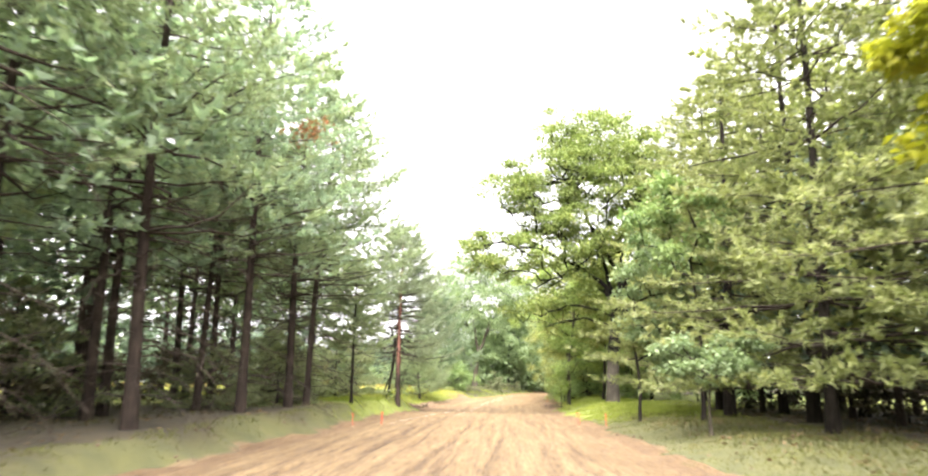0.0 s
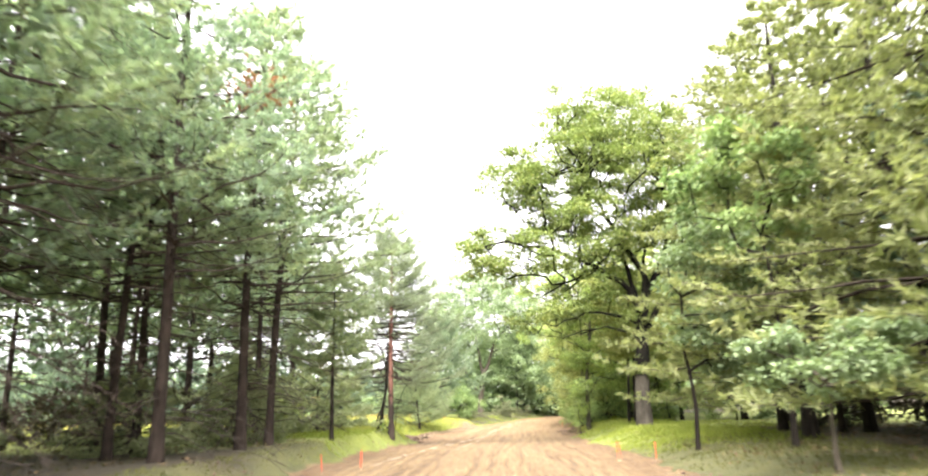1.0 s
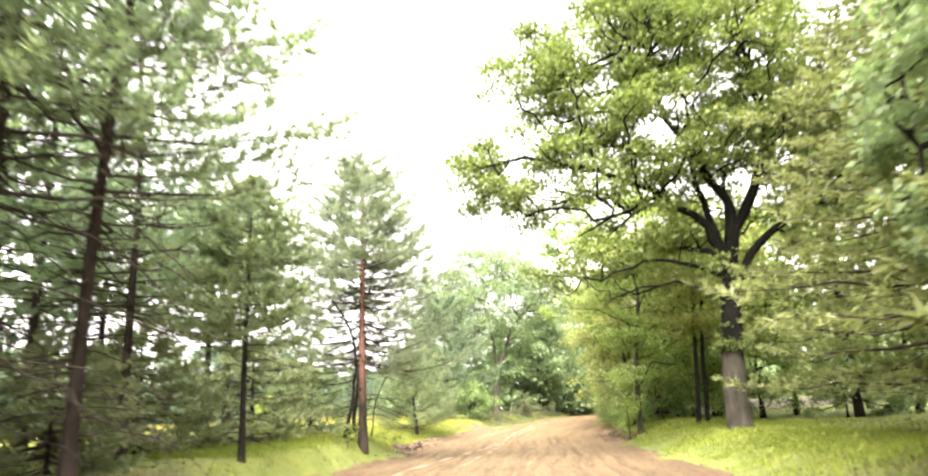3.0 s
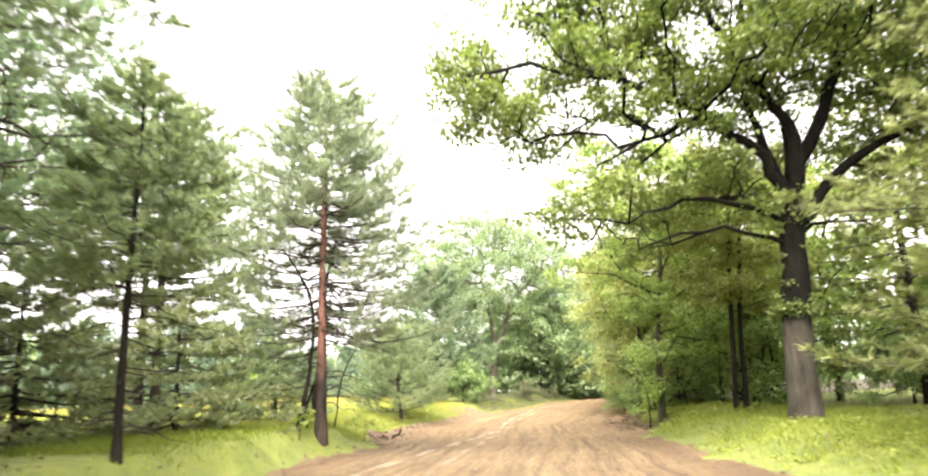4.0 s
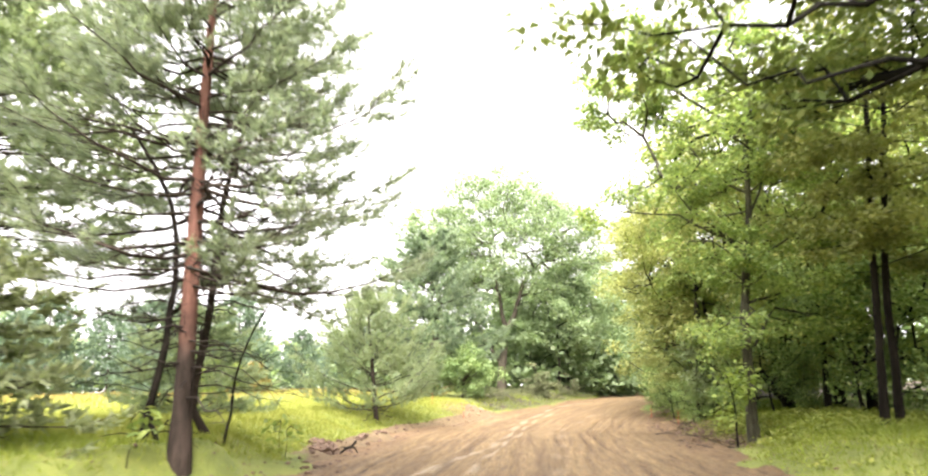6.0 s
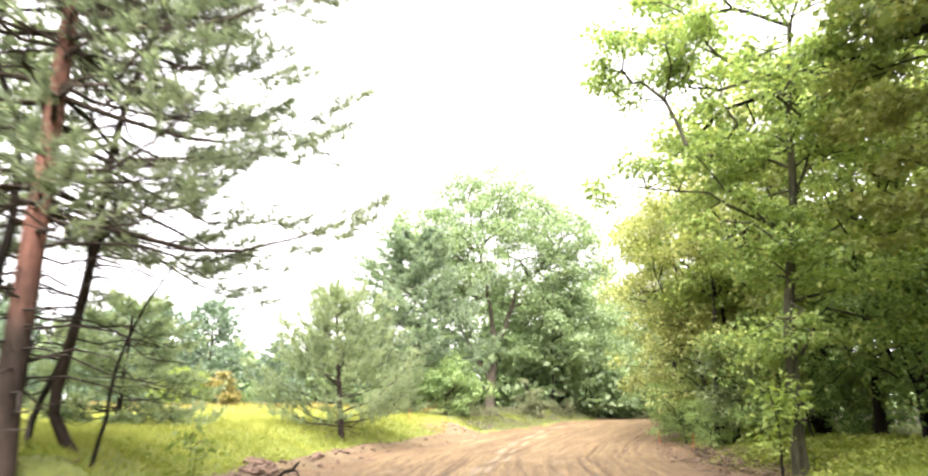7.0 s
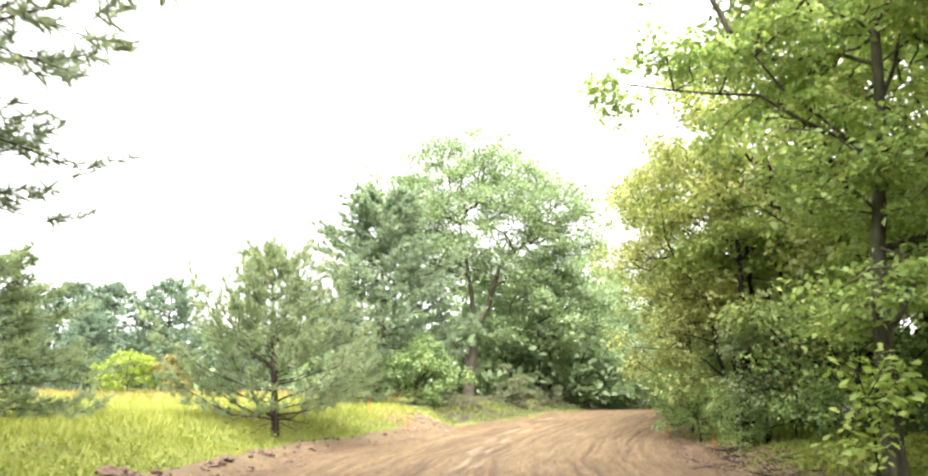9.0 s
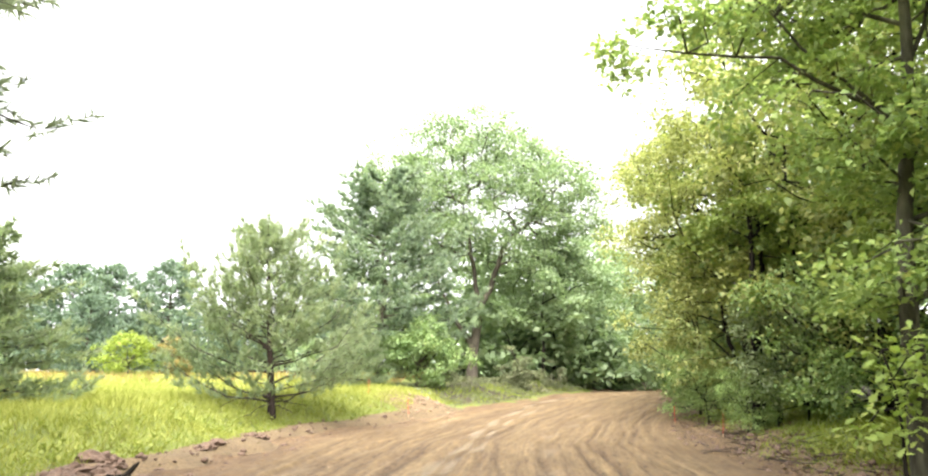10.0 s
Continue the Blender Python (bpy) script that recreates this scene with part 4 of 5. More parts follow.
thin_pine = put_at(conifer("thin_pine", "thin young pine with sparse crown", 42, 6.8, 0.07, 0.40, 1.9, M["needle_light"], M["dark_bark"], (0.05, 0.0), twigs=9, step=0.34, dead=24, shape=0.6, dead_from=0.05, own=24), -5.33, 33.8)
leaning = put_at(conifer("leaning_pine", "thin leaning pine trunk with sparse drooping boughs", 43, 8.2, 0.07, 0.4, 2.35, M["needle_grey"], M["pine_bark"], (0.8, -0.2), needles=14, twigs=11, tufts=4, step=0.42, per_whorl=6, dead=22, shape=0.6, dead_from=0.12, bend=0.1, own=22, droop=0.5, upturn=0.1, rise=0.0, length=0.17, width=0.024, sparse=0.5, naked=0.35,
    kink=[(0, 0), (0.3, -0.42), (0.65, -0.62), (1.24, -0.52), (2.37, -0.34), (4.55, -0.2), (5.45, 0.0), (8.2, 0.8)]), -4.03, 44.0)
field_pine = put_at(conifer("forked_pine", "broad pine with forked dark trunk and dead boughs", 44, 9.9, 0.15, 0.40, 3.9, M["needle_light"], M["pine_bark"], (0.0, 0.0), twigs=17, needles=15, sparse=0.1, step=0.42, dead=30, shape=0.5, dead_from=0.1, own=16), -9.3, 43.4)
again(field_pine, -11.2, 46.2, 60, 1.04, "broad pine with dark trunk behind red pine")
again(field_pine, -12.6, 40.4, 140, 0.94, "broad pine with dark trunk and dead lower boughs")
scrub = put_at(conifer("scrub_pine", "low scrubby olive pine with drooping boughs", 45, 3.4, 0.06, 0.06, 2.6, M["needle_scrub"], M["dark_bark"], twigs=12, step=0.28, dead=10, shape=0.5, droop=0.2, upturn=0.1, needles=8, width=0.07, group="scrub pines", category="shrub", own=6), -7.3, 40.4)
again(scrub, -9.9, 37.9, 120, 1.1)
for x, y, turn, sc in [(-8.6, 24.2, 40, 0.6), (-8.0, 30.6, 260, 0.75), (-12.6, 19.6, 90, 1.0)]:
    again(scrub, x, y, turn, sc, "low scrubby pine under tall pines")
soft_pine = put_at(conifer("meadow_pine", "soft grey-green young pine with low hanging boughs in meadow", 49, 3.3, 0.07, 0.08, 2.3, M["needle_light"], M["dark_bark"], (0.1, 0.0), twigs=13, needles=13, step=0.3, per_whorl=6, dead=6, shape=0.45, droop=0.12, upturn=0.2, low=0.95, length=0.2, width=0.035, own=4), -8.5, 53.0)
young_pine = put_at(conifer("young_pine", "bushy young pine standing in yellow meadow", 46, 4.7, 0.085, 0.13, 2.3, M["needle_light"], M["pine_bark"], (-0.4, 0.0), twigs=13, needles=17, step=0.34, per_whorl=6, dead=7, shape=0.8, upturn=0.65, rise=1.0, droop=0.12, low=0.95, top=0.2, length=0.2, width=0.03, dead_from=0.06, sparse=0.5, naked=0.15), -3.55, 57.5)
again(soft_pine, -3.0, 65.6, 130, 0.62, "small bushy pine behind young pine in meadow")
put_at(conifer("white_pine", "soft grey-green pine beside large oak", 47, 8.3, 0.13, 0.22, 3.7, M["needle_mid"], M["grey_bark"], needles=16, twigs=15, per_whorl=7, tufts=3, step=0.5, dead=8, shape=0.45, length=0.24, width=0.06, upturn=0.3), -2.45, 68.2)

# pines at the far side of the meadow
meadow_pine = put_at(conifer("meadow_pine", "dense dark green pine at meadow edge", 48, 8.3, 0.14, 0.05, 3.5, M["needle_far"], M["grey_bark"], needles=4, twigs=9, tufts=3, step=0.45, per_whorl=6, dead=0, shape=0.5, length=0.38, width=0.17, group="meadow edge pines", own=0), -21.5, 91.0)
for x, y, turn, sc in [(-25.5, 90, 40, 0.95), (-29.5, 92, 90, 1.0), (-34, 93, 10, 0.9), (-38.5, 91, 200, 1.05), (-44, 95, 130, 0.95), (-50, 92, 20, 1.1), (-56, 88, 70, 1.0),
                       (-17.0, 95, 240, 0.66), (-13.2, 93, 160, 0.62), (-10.0, 88, 310, 0.6), (-7.0, 82, 100, 0.66), (-24.0, 85, 20, 0.62)]:
    again(meadow_pine, x, y, turn, sc)

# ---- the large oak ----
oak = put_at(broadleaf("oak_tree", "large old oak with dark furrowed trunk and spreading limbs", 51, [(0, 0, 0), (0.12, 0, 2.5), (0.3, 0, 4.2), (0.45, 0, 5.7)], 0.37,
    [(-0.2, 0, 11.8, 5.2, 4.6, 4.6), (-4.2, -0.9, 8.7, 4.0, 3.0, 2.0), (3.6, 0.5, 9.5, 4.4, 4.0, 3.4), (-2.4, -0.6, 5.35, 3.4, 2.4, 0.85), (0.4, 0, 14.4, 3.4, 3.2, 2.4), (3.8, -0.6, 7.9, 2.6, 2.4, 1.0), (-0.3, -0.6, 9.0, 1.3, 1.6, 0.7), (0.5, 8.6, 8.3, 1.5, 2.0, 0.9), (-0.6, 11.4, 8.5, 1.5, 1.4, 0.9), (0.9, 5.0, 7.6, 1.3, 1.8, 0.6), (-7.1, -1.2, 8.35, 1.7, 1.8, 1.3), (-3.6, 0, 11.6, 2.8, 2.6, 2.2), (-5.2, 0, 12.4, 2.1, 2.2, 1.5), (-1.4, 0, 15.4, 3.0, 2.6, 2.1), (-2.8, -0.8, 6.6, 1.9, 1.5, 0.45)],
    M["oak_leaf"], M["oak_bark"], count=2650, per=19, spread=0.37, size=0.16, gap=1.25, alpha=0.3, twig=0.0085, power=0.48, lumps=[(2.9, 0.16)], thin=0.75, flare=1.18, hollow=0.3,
    clear=[(1.0, -1.5, 7.0, 1.8, 3.6, 1.4), (-1.9, -1.6, 9.0, 0.9, 3.0, 0.7), (2.2, -1.5, 5.3, 1.7, 3.0, 0.9), (0.2, -1.5, 10.2, 0.9, 3.0, 0.8)],
    limbs=[([(0.4, 0, 5.1), (0.1, -0.1, 6.2), (-0.6, -0.3, 7.0), (-1.7, -0.7, 7.5), (-3.6, -1.1, 8.4), (-5.6, -1.3, 8.8), (-7.6, -1.3, 8.6)], 0.15),
           ([(-1.7, -0.7, 7.5), (-3.3, -1.2, 6.8), (-4.6, -1.5, 6.0)], 0.08),
           ([(-1.6, -0.7, 7.45), (-2.6, -0.5, 7.0), (-3.7, -0.4, 6.2)], 0.06),
           ([(0.4, 0, 5.2), (0.15, 0.3, 6.4), (0.1, 0.5, 7.6), (-0.3, 0.9, 10.0)], 0.16),
           ([(0.5, 0, 5.4), (0.85, 0, 6.6), (0.4, -0.1, 7.9), (-0.35, -0.2, 8.9), (-1.1, -0.3, 10.4), (-1.9, 0, 12.8)], 0.18),
           ([(0.5, 0, 5.4), (0.95, 0, 6.7), (1.6, 0, 7.8), (2.2, 0.1, 9.1), (2.3, 0.2, 10.6), (2.0, 0.3, 14.0)], 0.20),
           ([(0.4, 0, 4.7), (1.1, -0.1, 5.6), (2.1, -0.2, 6.6), (3.3, -0.3, 6.9), (4.9, 0, 7.6)], 0.17),
           ([(0.35, 0, 4.6), (-1.0, -0.3, 5.4), (-2.9, -0.8, 5.4), (-4.0, -1.2, 4.7)], 0.09),
           ([(0.3, 0, 4.2), (-0.9, -0.2, 4.75), (-2.2, -0.4, 4.75), (-3.6, -0.9, 4.2)], 0.07),
           ([(0.4, 0, 4.4), (0.9, -0.2, 5.0), (1.5, -0.4, 4.9), (2.4, -0.5, 4.4)], 0.06),
           ([(0.5, 0, 5.2), (0.9, 2.2, 6.0), (0.9, 4.7, 6.8), (0.7, 7.5, 7.6), (0.3, 10.0, 8.3), (-0.9, 11.8, 8.2), (-1.6, 12.8, 7.9)], 0.14),
           ([(0.5, 0, 5.4), (1.0, 1.0, 8.0), (1.5, 2.6, 10.2)], 0.14)]), 8.2, 39.3)

ro = np.random.default_rng(52)
oa = ro.uniform(0, 6.28, 72)
oz = np.concatenate([ro.normal(2.72, 0.13, 56), ro.uniform(3.2, 5.5, 16)])
sprout_at = np.stack([0.06 * oz + np.cos(oa) * 0.42, np.sin(oa) * 0.42, oz], 1)
part("burl_foliage", leaf_mesh("burl_foliage", sprout_at, ro, 24, 0.12, 0.10, M["oak_leaf"], 0.6, 0.3), oak.children[0], "leafy shoots on burl of trunk")

# ---- young broad-leaved trees on the oak side ----
put_at(broadleaf("young_oak", "slim young oak with leafy trunk and green lobed leaves", 61, [(0, 0, 0), (-0.07, 0, 0.8), (0.05, 0.03, 1.7), (-0.02, -0.05, 2.6), (0.2, -0.1, 4.2), (0.5, 0.05, 5.8), (0.55, 0, 7.5), (0.8, 0, 9.8)], 0.14,
    [(0.5, 0, 8.8, 3.0, 2.8, 2.6), (-0.4, 0, 6.7, 2.4, 2.2, 1.1), (1.5, 0.5, 3.6, 1.9, 2.2, 1.2), (-1.1, 0.2, 7.2, 1.4, 1.6, 1.2), (0.15, -0.1, 3.4, 1.1, 1.1, 1.5), (-0.6, -0.3, 4.8, 1.4, 1.3, 0.7), (-2.9, 0, 6.0, 1.1, 0.9, 0.6), (-1.6, 0.2, 6.0, 0.9, 0.9, 0.6), (-2.2, 0, 9.2, 1.6, 1.6, 1.1), (-0.4, 0, 11.0, 2.3, 2.2, 1.7)], M["young_oak_leaf"], M["lichen_bark"], limbs=[([(0.25, -0.1, 4.9), (-1.0, 0, 5.7), (-2.2, 0, 6.0), (-3.3, 0, 6.0)], 0.04), ([(0.0, 0, 2.3), (0.5, -0.1, 2.6), (0.85, -0.1, 3.3)], 0.05), ([(0.1, 0, 3.4), (0.6, -0.3, 3.5), (1.4, -0.5, 3.7)], 0.04), ([(0.2, -0.1, 4.2), (1.2, 0, 5.0), (2.3, 0.2, 5.7)], 0.04), ([(0.25, -0.1, 4.6), (-0.8, -0.2, 5.7), (-1.8, 0, 6.9)], 0.038), ([(0.5, 0, 5.8), (1.3, 0.3, 7.2), (2.2, 0.4, 8.6)], 0.036)], count=640, per=20, spread=0.27, size=0.125, twig=0.007, void=0.06, hollow=0.5, thin=0.35, flare=1.3, lumps=[(1.5, 0.12), (2.7, 0.15)]), 7.27, 49.3)
for dx, seed, pts in [(0, 62, [(0, 0, 0), (0.2, 0, 3), (0.5, 0, 6), (0.7, 0, 8.6)]), (0.42, 63, [(0, 0, 0), (0.15, 0.1, 3), (0.5, 0, 6), (0.9, 0, 9.0)])]:
    put_at(broadleaf("slender_tree", "slender dark-trunked tree, one of a pair", seed, pts, 0.10, [(0.6, 0, 7.4, 2.5, 2.4, 2.4), (0.8, 0.5, 4.6, 2.3, 2.1, 1.3)], M["yellow_leaf"], M["dark_bark"],
                     count=170, per=20, spread=0.32, size=0.15, thin=0.5, flare=1.2, group="pair of slender trees"), 9.15 + dx, 46.8 + dx * 0.4)
UL = "leafy green tree in roadside thicket"
thicket = put_at(broadleaf("thicket_tree", UL, 64, [(0, 0, 0), (0.1, 0, 2.2), (0, 0.1, 5)], 0.10, [(0, 0, 5.4, 2.9, 2.9, 3.0), (0.2, 0, 2.4, 2.6, 2.6, 1.7)], M["green_leaf"], M["dark_bark"],
                           count=320, per=12, spread=0.34, size=0.175, void=0.0, gap=0.7, group="thicket trees"), 10.6, 52.6)
for x, y, turn, sc in [(13.6, 51.6, 70, 1.15), (16.4, 54.5, 10, 1.35), (20.0, 50.0, 200, 1.4), (13.2, 57.5, 260, 1.7), (16.5, 63.0, 33, 1.4), (10.4, 59.2, 45, 1.4), (12.4, 53.6, 190, 1.35)]:
    again(thicket, x, y, turn, sc)
YL = "dense tree with yellowing drooping foliage down to the ground"
yellow_tree = put_at(broadleaf("yellowing_tree", YL, 65, [(0, 0, 0), (-0.1, 0, 2.4), (0.1, 0, 5.5)], 0.15, [(0, 0, 5.8, 3.6, 3.5, 3.4), (-0.3, -0.6, 2.6, 3.3, 3.2, 2.0)], M["yellow_leaf"], M["dark_bark"],
                               count=720, per=22, spread=0.30, size=0.108, droop=0.4, clump=3, void=0.05, gap=0.75, flat=0.65, group="yellowing trees", hollow=0.55,
                               limbs=[([(-0.1, 0, 0.2), (-0.7, -0.4, 1.8), (-1.0, -0.6, 3.6)], 0.10), ([(0.1, 0, 0.2), (0.6, -0.7, 1.6), (0.9, -1.2, 3.4)], 0.09)]), 9.4, 60.6)
again(yellow_tree, 10.6, 66.0, 90, 1.2)
again(thicket, 11.6, 62.4, 300, 1.5)
again(yellow_tree, 10.9, 56.2, 200, 1.28)
for i, (x, y, tall, rad, dx) in enumerate([(8.05, 56.9, 4.6, 0.085, 0.3), (8.35, 57.2, 5.2, 0.10, 0.1), (8.6, 57.0, 4.2, 0.07, 0.6), (8.85, 57.5, 5.0, 0.09, -0.1), (9.25, 66.3, 4.4, 0.14, 0.2), (9.7, 66.6, 4.8, 0.13, 0.1)]):
    put_at(broadleaf("thin_tree", "thin dark-trunked tree standing in thicket gap", 110 + i, [(0, 0, 0), (0.03, 0.05, tall * 0.3), (dx * 0.5, 0, tall * 0.6), (dx, 0.2, tall)], rad, [(dx, 0.3, tall + 0.5, 1.0, 1.0, 0.7)], M["green_leaf"], M["dark_bark"],
                     count=30, per=16, spread=0.26, size=0.14, thin=0.6, flare=1.3, group="thin thicket trees"), x, y)
low_thicket = put_at(broadleaf("thicket_bush", "dense dark green bush with small leaves", 66, [(0, 0, 0), (0.1, 0.1, 1.2)], 0.06, [(0, 0, 2.4, 2.1, 2.0, 1.9), (0.2, -0.3, 0.9, 2.0, 1.9, 0.85)], M["deep_leaf"], M["dark_bark"],
                               count=210, per=17, spread=0.27, size=0.105, clump=3, void=0.0, gap=1.1, flat=0.8, group="thicket bushes", category="bush", droop=0.2), 9.4, 55.0)
for x, y, turn, sc in [(9.3, 53.3, 140, 0.7), (7.75, 59.4, 80, 0.5), (8.2, 61.6, 230, 0.6), (7.75, 56.6, 30, 0.38), (8.9, 56.0, 190, 0.5), (10.2, 63.9, 100, 0.6), (10.9, 51.2, 50, 1.15), (12.4, 50.0, 120, 1.1), (15.6, 47.6, 200, 0.85), (8.9, 63.4, 10, 0.7), (11.6, 70.0, 10, 1.0)]:
    again(low_thicket, x, y, turn, sc)
put_at(broadleaf("grey_green_bush", "upright bush with small dusty grey-green leaves", 69, [(0, 0, 0), (0.05, 0, 0.9), (-0.05, 0, 1.8)], 0.05, [(0, 0, 2.1, 1.0, 1.0, 1.1), (-0.1, -0.2, 1.1, 0.8, 0.8, 0.5)], M["dusty_leaf"], M["dark_bark"],
                 count=150, per=18, spread=0.2, size=0.085, clump=2, void=0.0, gap=1.2, flat=0.8, category="bush", droop=0.25), 8.35, 56.3)
put_at(broadleaf("oak_sapling", "bright yellow-green oak sapling with large lobed leaves", 67, [(0, 0, 0), (0.05, 0, 0.8), (-0.1, 0, 1.7)], 0.025, [(0, 0, 1.25, 0.5, 0.55, 1.0)], M["sapling_leaf"], M["dark_bark"],
                               count=60, per=10, spread=0.12, size=0.155, category="bush", twig=0.004, lobed=True), 6.62, 48.6)

seedling = put_at(broadleaf("oak_seedling", "small dark green oak seedling in meadow edge", 68, [(0, 0, 0), (0.05, 0, 0.3), (0.02, 0, 0.55)], 0.008, [(0, 0, 0.5, 0.36, 0.34, 0.24)], M["green_leaf"], M["dark_bark"], count=9, per=5, spread=0.09, size=0.17, lobed=True, category="seedling", group="oak seedlings", twig=0.003), -3.35, 45.6)
again(seedling, -3.7, 46.4, 120, 1.15)
again(seedling, -4.3, 41.2, 40, 1.2)

# ---- trees near the start ----
put_at(broadleaf("roadside_sapling", "small pale green sapling with low spreading crown", 71, [(0, 0, 0), (-0.05, 0, 0.7), (0.1, 0, 1.4)], 0.05, [(0.3, 0, 1.9, 1.5, 1.4, 0.62)], M["far_leaf"], M["grey_bark"], count=150, per=20, spread=0.2, size=0.12), 6.1, 17.6)
put_at(broadleaf("crooked_sapling", "small tree with thin crooked dark trunk", 72, [(0, 0, 0), (0.14, 0, 0.9), (0.05, 0, 1.8), (-0.1, 0, 2.6), (0.0, 0, 4.2)], 0.065, [(0.9, 0.2, 5.1, 1.7, 1.8, 1.7), (1.1, 0, 3.3, 1.4, 1.3, 0.8), (1.5, 0.4, 2.3, 0.9, 0.9, 0.6)], M["far_leaf"], M["dark_bark"], count=210, per=18, spread=0.3, size=0.16, thin=0.5, flare=1.15), 6.25, 25.4)
put_at(broadleaf("maple_sapling", "tall sapling with yellow-green leaves among pines", 73, [(0, 0, 0), (0.1, 0, 2.5), (-0.1, 0, 5.0)], 0.07, [(-0.2, 0, 6.2, 1.8, 1.8, 1.6)], M["bush_leaf"], M["dark_bark"], count=130, per=18, spread=0.3, size=0.17), 7.4, 22.0)
put_at(broadleaf("maple_tree", "small maple with bright lime-yellow leaves", 74, [(0, 0, 0), (0.05, 0, 1.6), (0, 0, 3.4)], 0.06, [(0, 0, 4.3, 1.15, 1.3, 1.7), (-0.1, 0.2, 2.6, 0.95, 1.0, 0.8)], M["lime_leaf"], M["grey_bark"], count=130, per=16, spread=0.2, size=0.17), 5.75, 6.8)

# ---- bend of the road ----
put_at(broadleaf("oak_tree", "broad oak with forked trunk at bend of road", 81, [(-0.1, 0, 0), (0.0, 0, 1.6), (0.2, 0, 2.9), (0.4, 0, 4.1)], 0.28,
    [(0.2, 0, 9.4, 6.2, 4.6, 4.0), (-2.6, 0.4, 7.9, 3.6, 3.2, 1.7), (4.6, 0, 8.2, 2.7, 2.4, 2.6), (0.1, 0, 12.4, 4.0, 2.8, 2.3), (-3.7, 0, 10.9, 2.6, 2.4, 2.0), (4.3, 0, 10.8, 2.3, 2.3, 2.0)], M["far_leaf"], M["grey_bark"], count=1400, per=18, spread=0.44, size=0.18, hollow=0.25, twig=0.009, thin=0.75, gap=1.5, clump=2, flat=0.6,
    clear=[(0.6, -2.0, 5.9, 1.1, 4.0, 1.2)],
    limbs=[([(0.35, 0, 3.9), (0.0, 0, 5.4), (-0.1, 0, 6.6), (-0.5, 0, 9.5)], 0.16), ([(0.35, 0, 3.9), (0.8, 0, 4.7), (1.3, 0, 6.0), (1.4, 0, 7.1), (2.5, 0, 8.0), (3.6, 0, 9.2)], 0.18), ([(-0.05, 0, 1.6), (-0.5, -0.1, 2.5), (-1.0, -0.2, 3.1), (-1.6, 0, 4.6), (-2.4, 0, 6.6)], 0.15)]), 1.2, 76.5)
FL = "slim green tree at the bend"
far_tree = put_at(broadleaf("slim_tree", FL, 82, [(0, 0, 0), (0.1, 0, 2.0), (0, 0, 4.4)], 0.10, [(0, 0, 5.0, 2.8, 2.6, 2.6), (0.3, 0, 3.3, 2.3, 2.3, 1.1)], M["far_leaf"], M["dark_bark"], count=190, per=11, spread=0.42, size=0.24, group="trees at the bend"), 5.6, 79.0)
for x, y, turn, sc in [(7.8, 84.0, 80, 1.1), (3.6, 83.5, 160, 1.15), (10.4, 88.5, 220, 1.2), (14.0, 94.0, 20, 1.35), (19.0, 99.0, 100, 1.5), (7.0, 92.0, 300, 1.4), (0.5, 87.0, 60, 1.2), (12.4, 73.0, 250, 1.1), (4.8, 76.6, 310, 0.95), (14.6, 78.6, 130, 1.2), (18.2, 84.0, 30, 1.3), (23.0, 90.0, 170, 1.4), (15.0, 68.0, 55, 1.3), (24.0, 107.0, 12, 1.7), (12, 104, 77, 1.7), (31, 100, 40, 1.7), (-4.0, 90, 140, 1.0), (20.0, 72.0, 99, 1.5), (22, 58, 120, 1.6), (3.5, 98, 10, 1.4)]:
    again(far_tree, x, y, turn, sc)
round_bush = put_at(broadleaf("round_bush", "rounded soft green bush beside road", 83, [(0, 0, 0), (0, 0, 0.8)], 0.05, [(0, 0, 1.15, 1.3, 1.3, 1.1), (-1.0, 0, 0.9, 1.0, 1.0, 0.9), (1.0, 0.1, 0.9, 1.1, 1.0, 0.9), (0.3, 0, 1.95, 0.8, 0.8, 0.7), (-0.7, -0.1, 1.7, 0.6, 0.7, 0.5)], M["bush_leaf"], M["grey_bark"], count=300, per=20, spread=0.24, size=0.115, clump=2, void=-0.1, gap=1.3, flat=0.7, category="bush"), -0.85, 67.0)
brush = put_at(broadleaf("brush", "low greyish brown brushy shrub", 84, [(0, 0, 0), (0, 0, 0.5)], 0.03, [(0, 0, 0.95, 0.95, 0.9, 1.0), (0.4, 0, 0.5, 0.9, 0.8, 0.5)], M["brown_leaf"], M["grey_bark"], count=150, per=18, spread=0.2, size=0.075, void=0.0, category="bush", group="low brush"), 3.2, 73.6)
again(brush, 5.2, 75.6, 70, 0.7)
again(brush, 0.2, 73.0, 170, 0.6)
lime_bush = put_at(broadleaf("lime_bush", "bright lime-green shrub in meadow", 85, [(0, 0, 0), (0, 0, 0.7)], 0.04, [(0, 0, 1.25, 1.8, 1.4, 1.2)], M["shrub_leaf"], M["grey_bark"], count=150, per=14, spread=0.3, size=0.15, clump=2, category="bush"), -18.6, 80.0)
put_at(broadleaf("orange_shrub", "shrub turning orange in meadow", 86, [(0, 0, 0), (0, 0, 0.7)], 0.03, [(0, 0, 1.1, 1.2, 1.0, 1.0)], M["orange_leaf"], M["grey_bark"], count=60, per=12, spread=0.3, size=0.22, category="bush"), -15.7, 79.5)


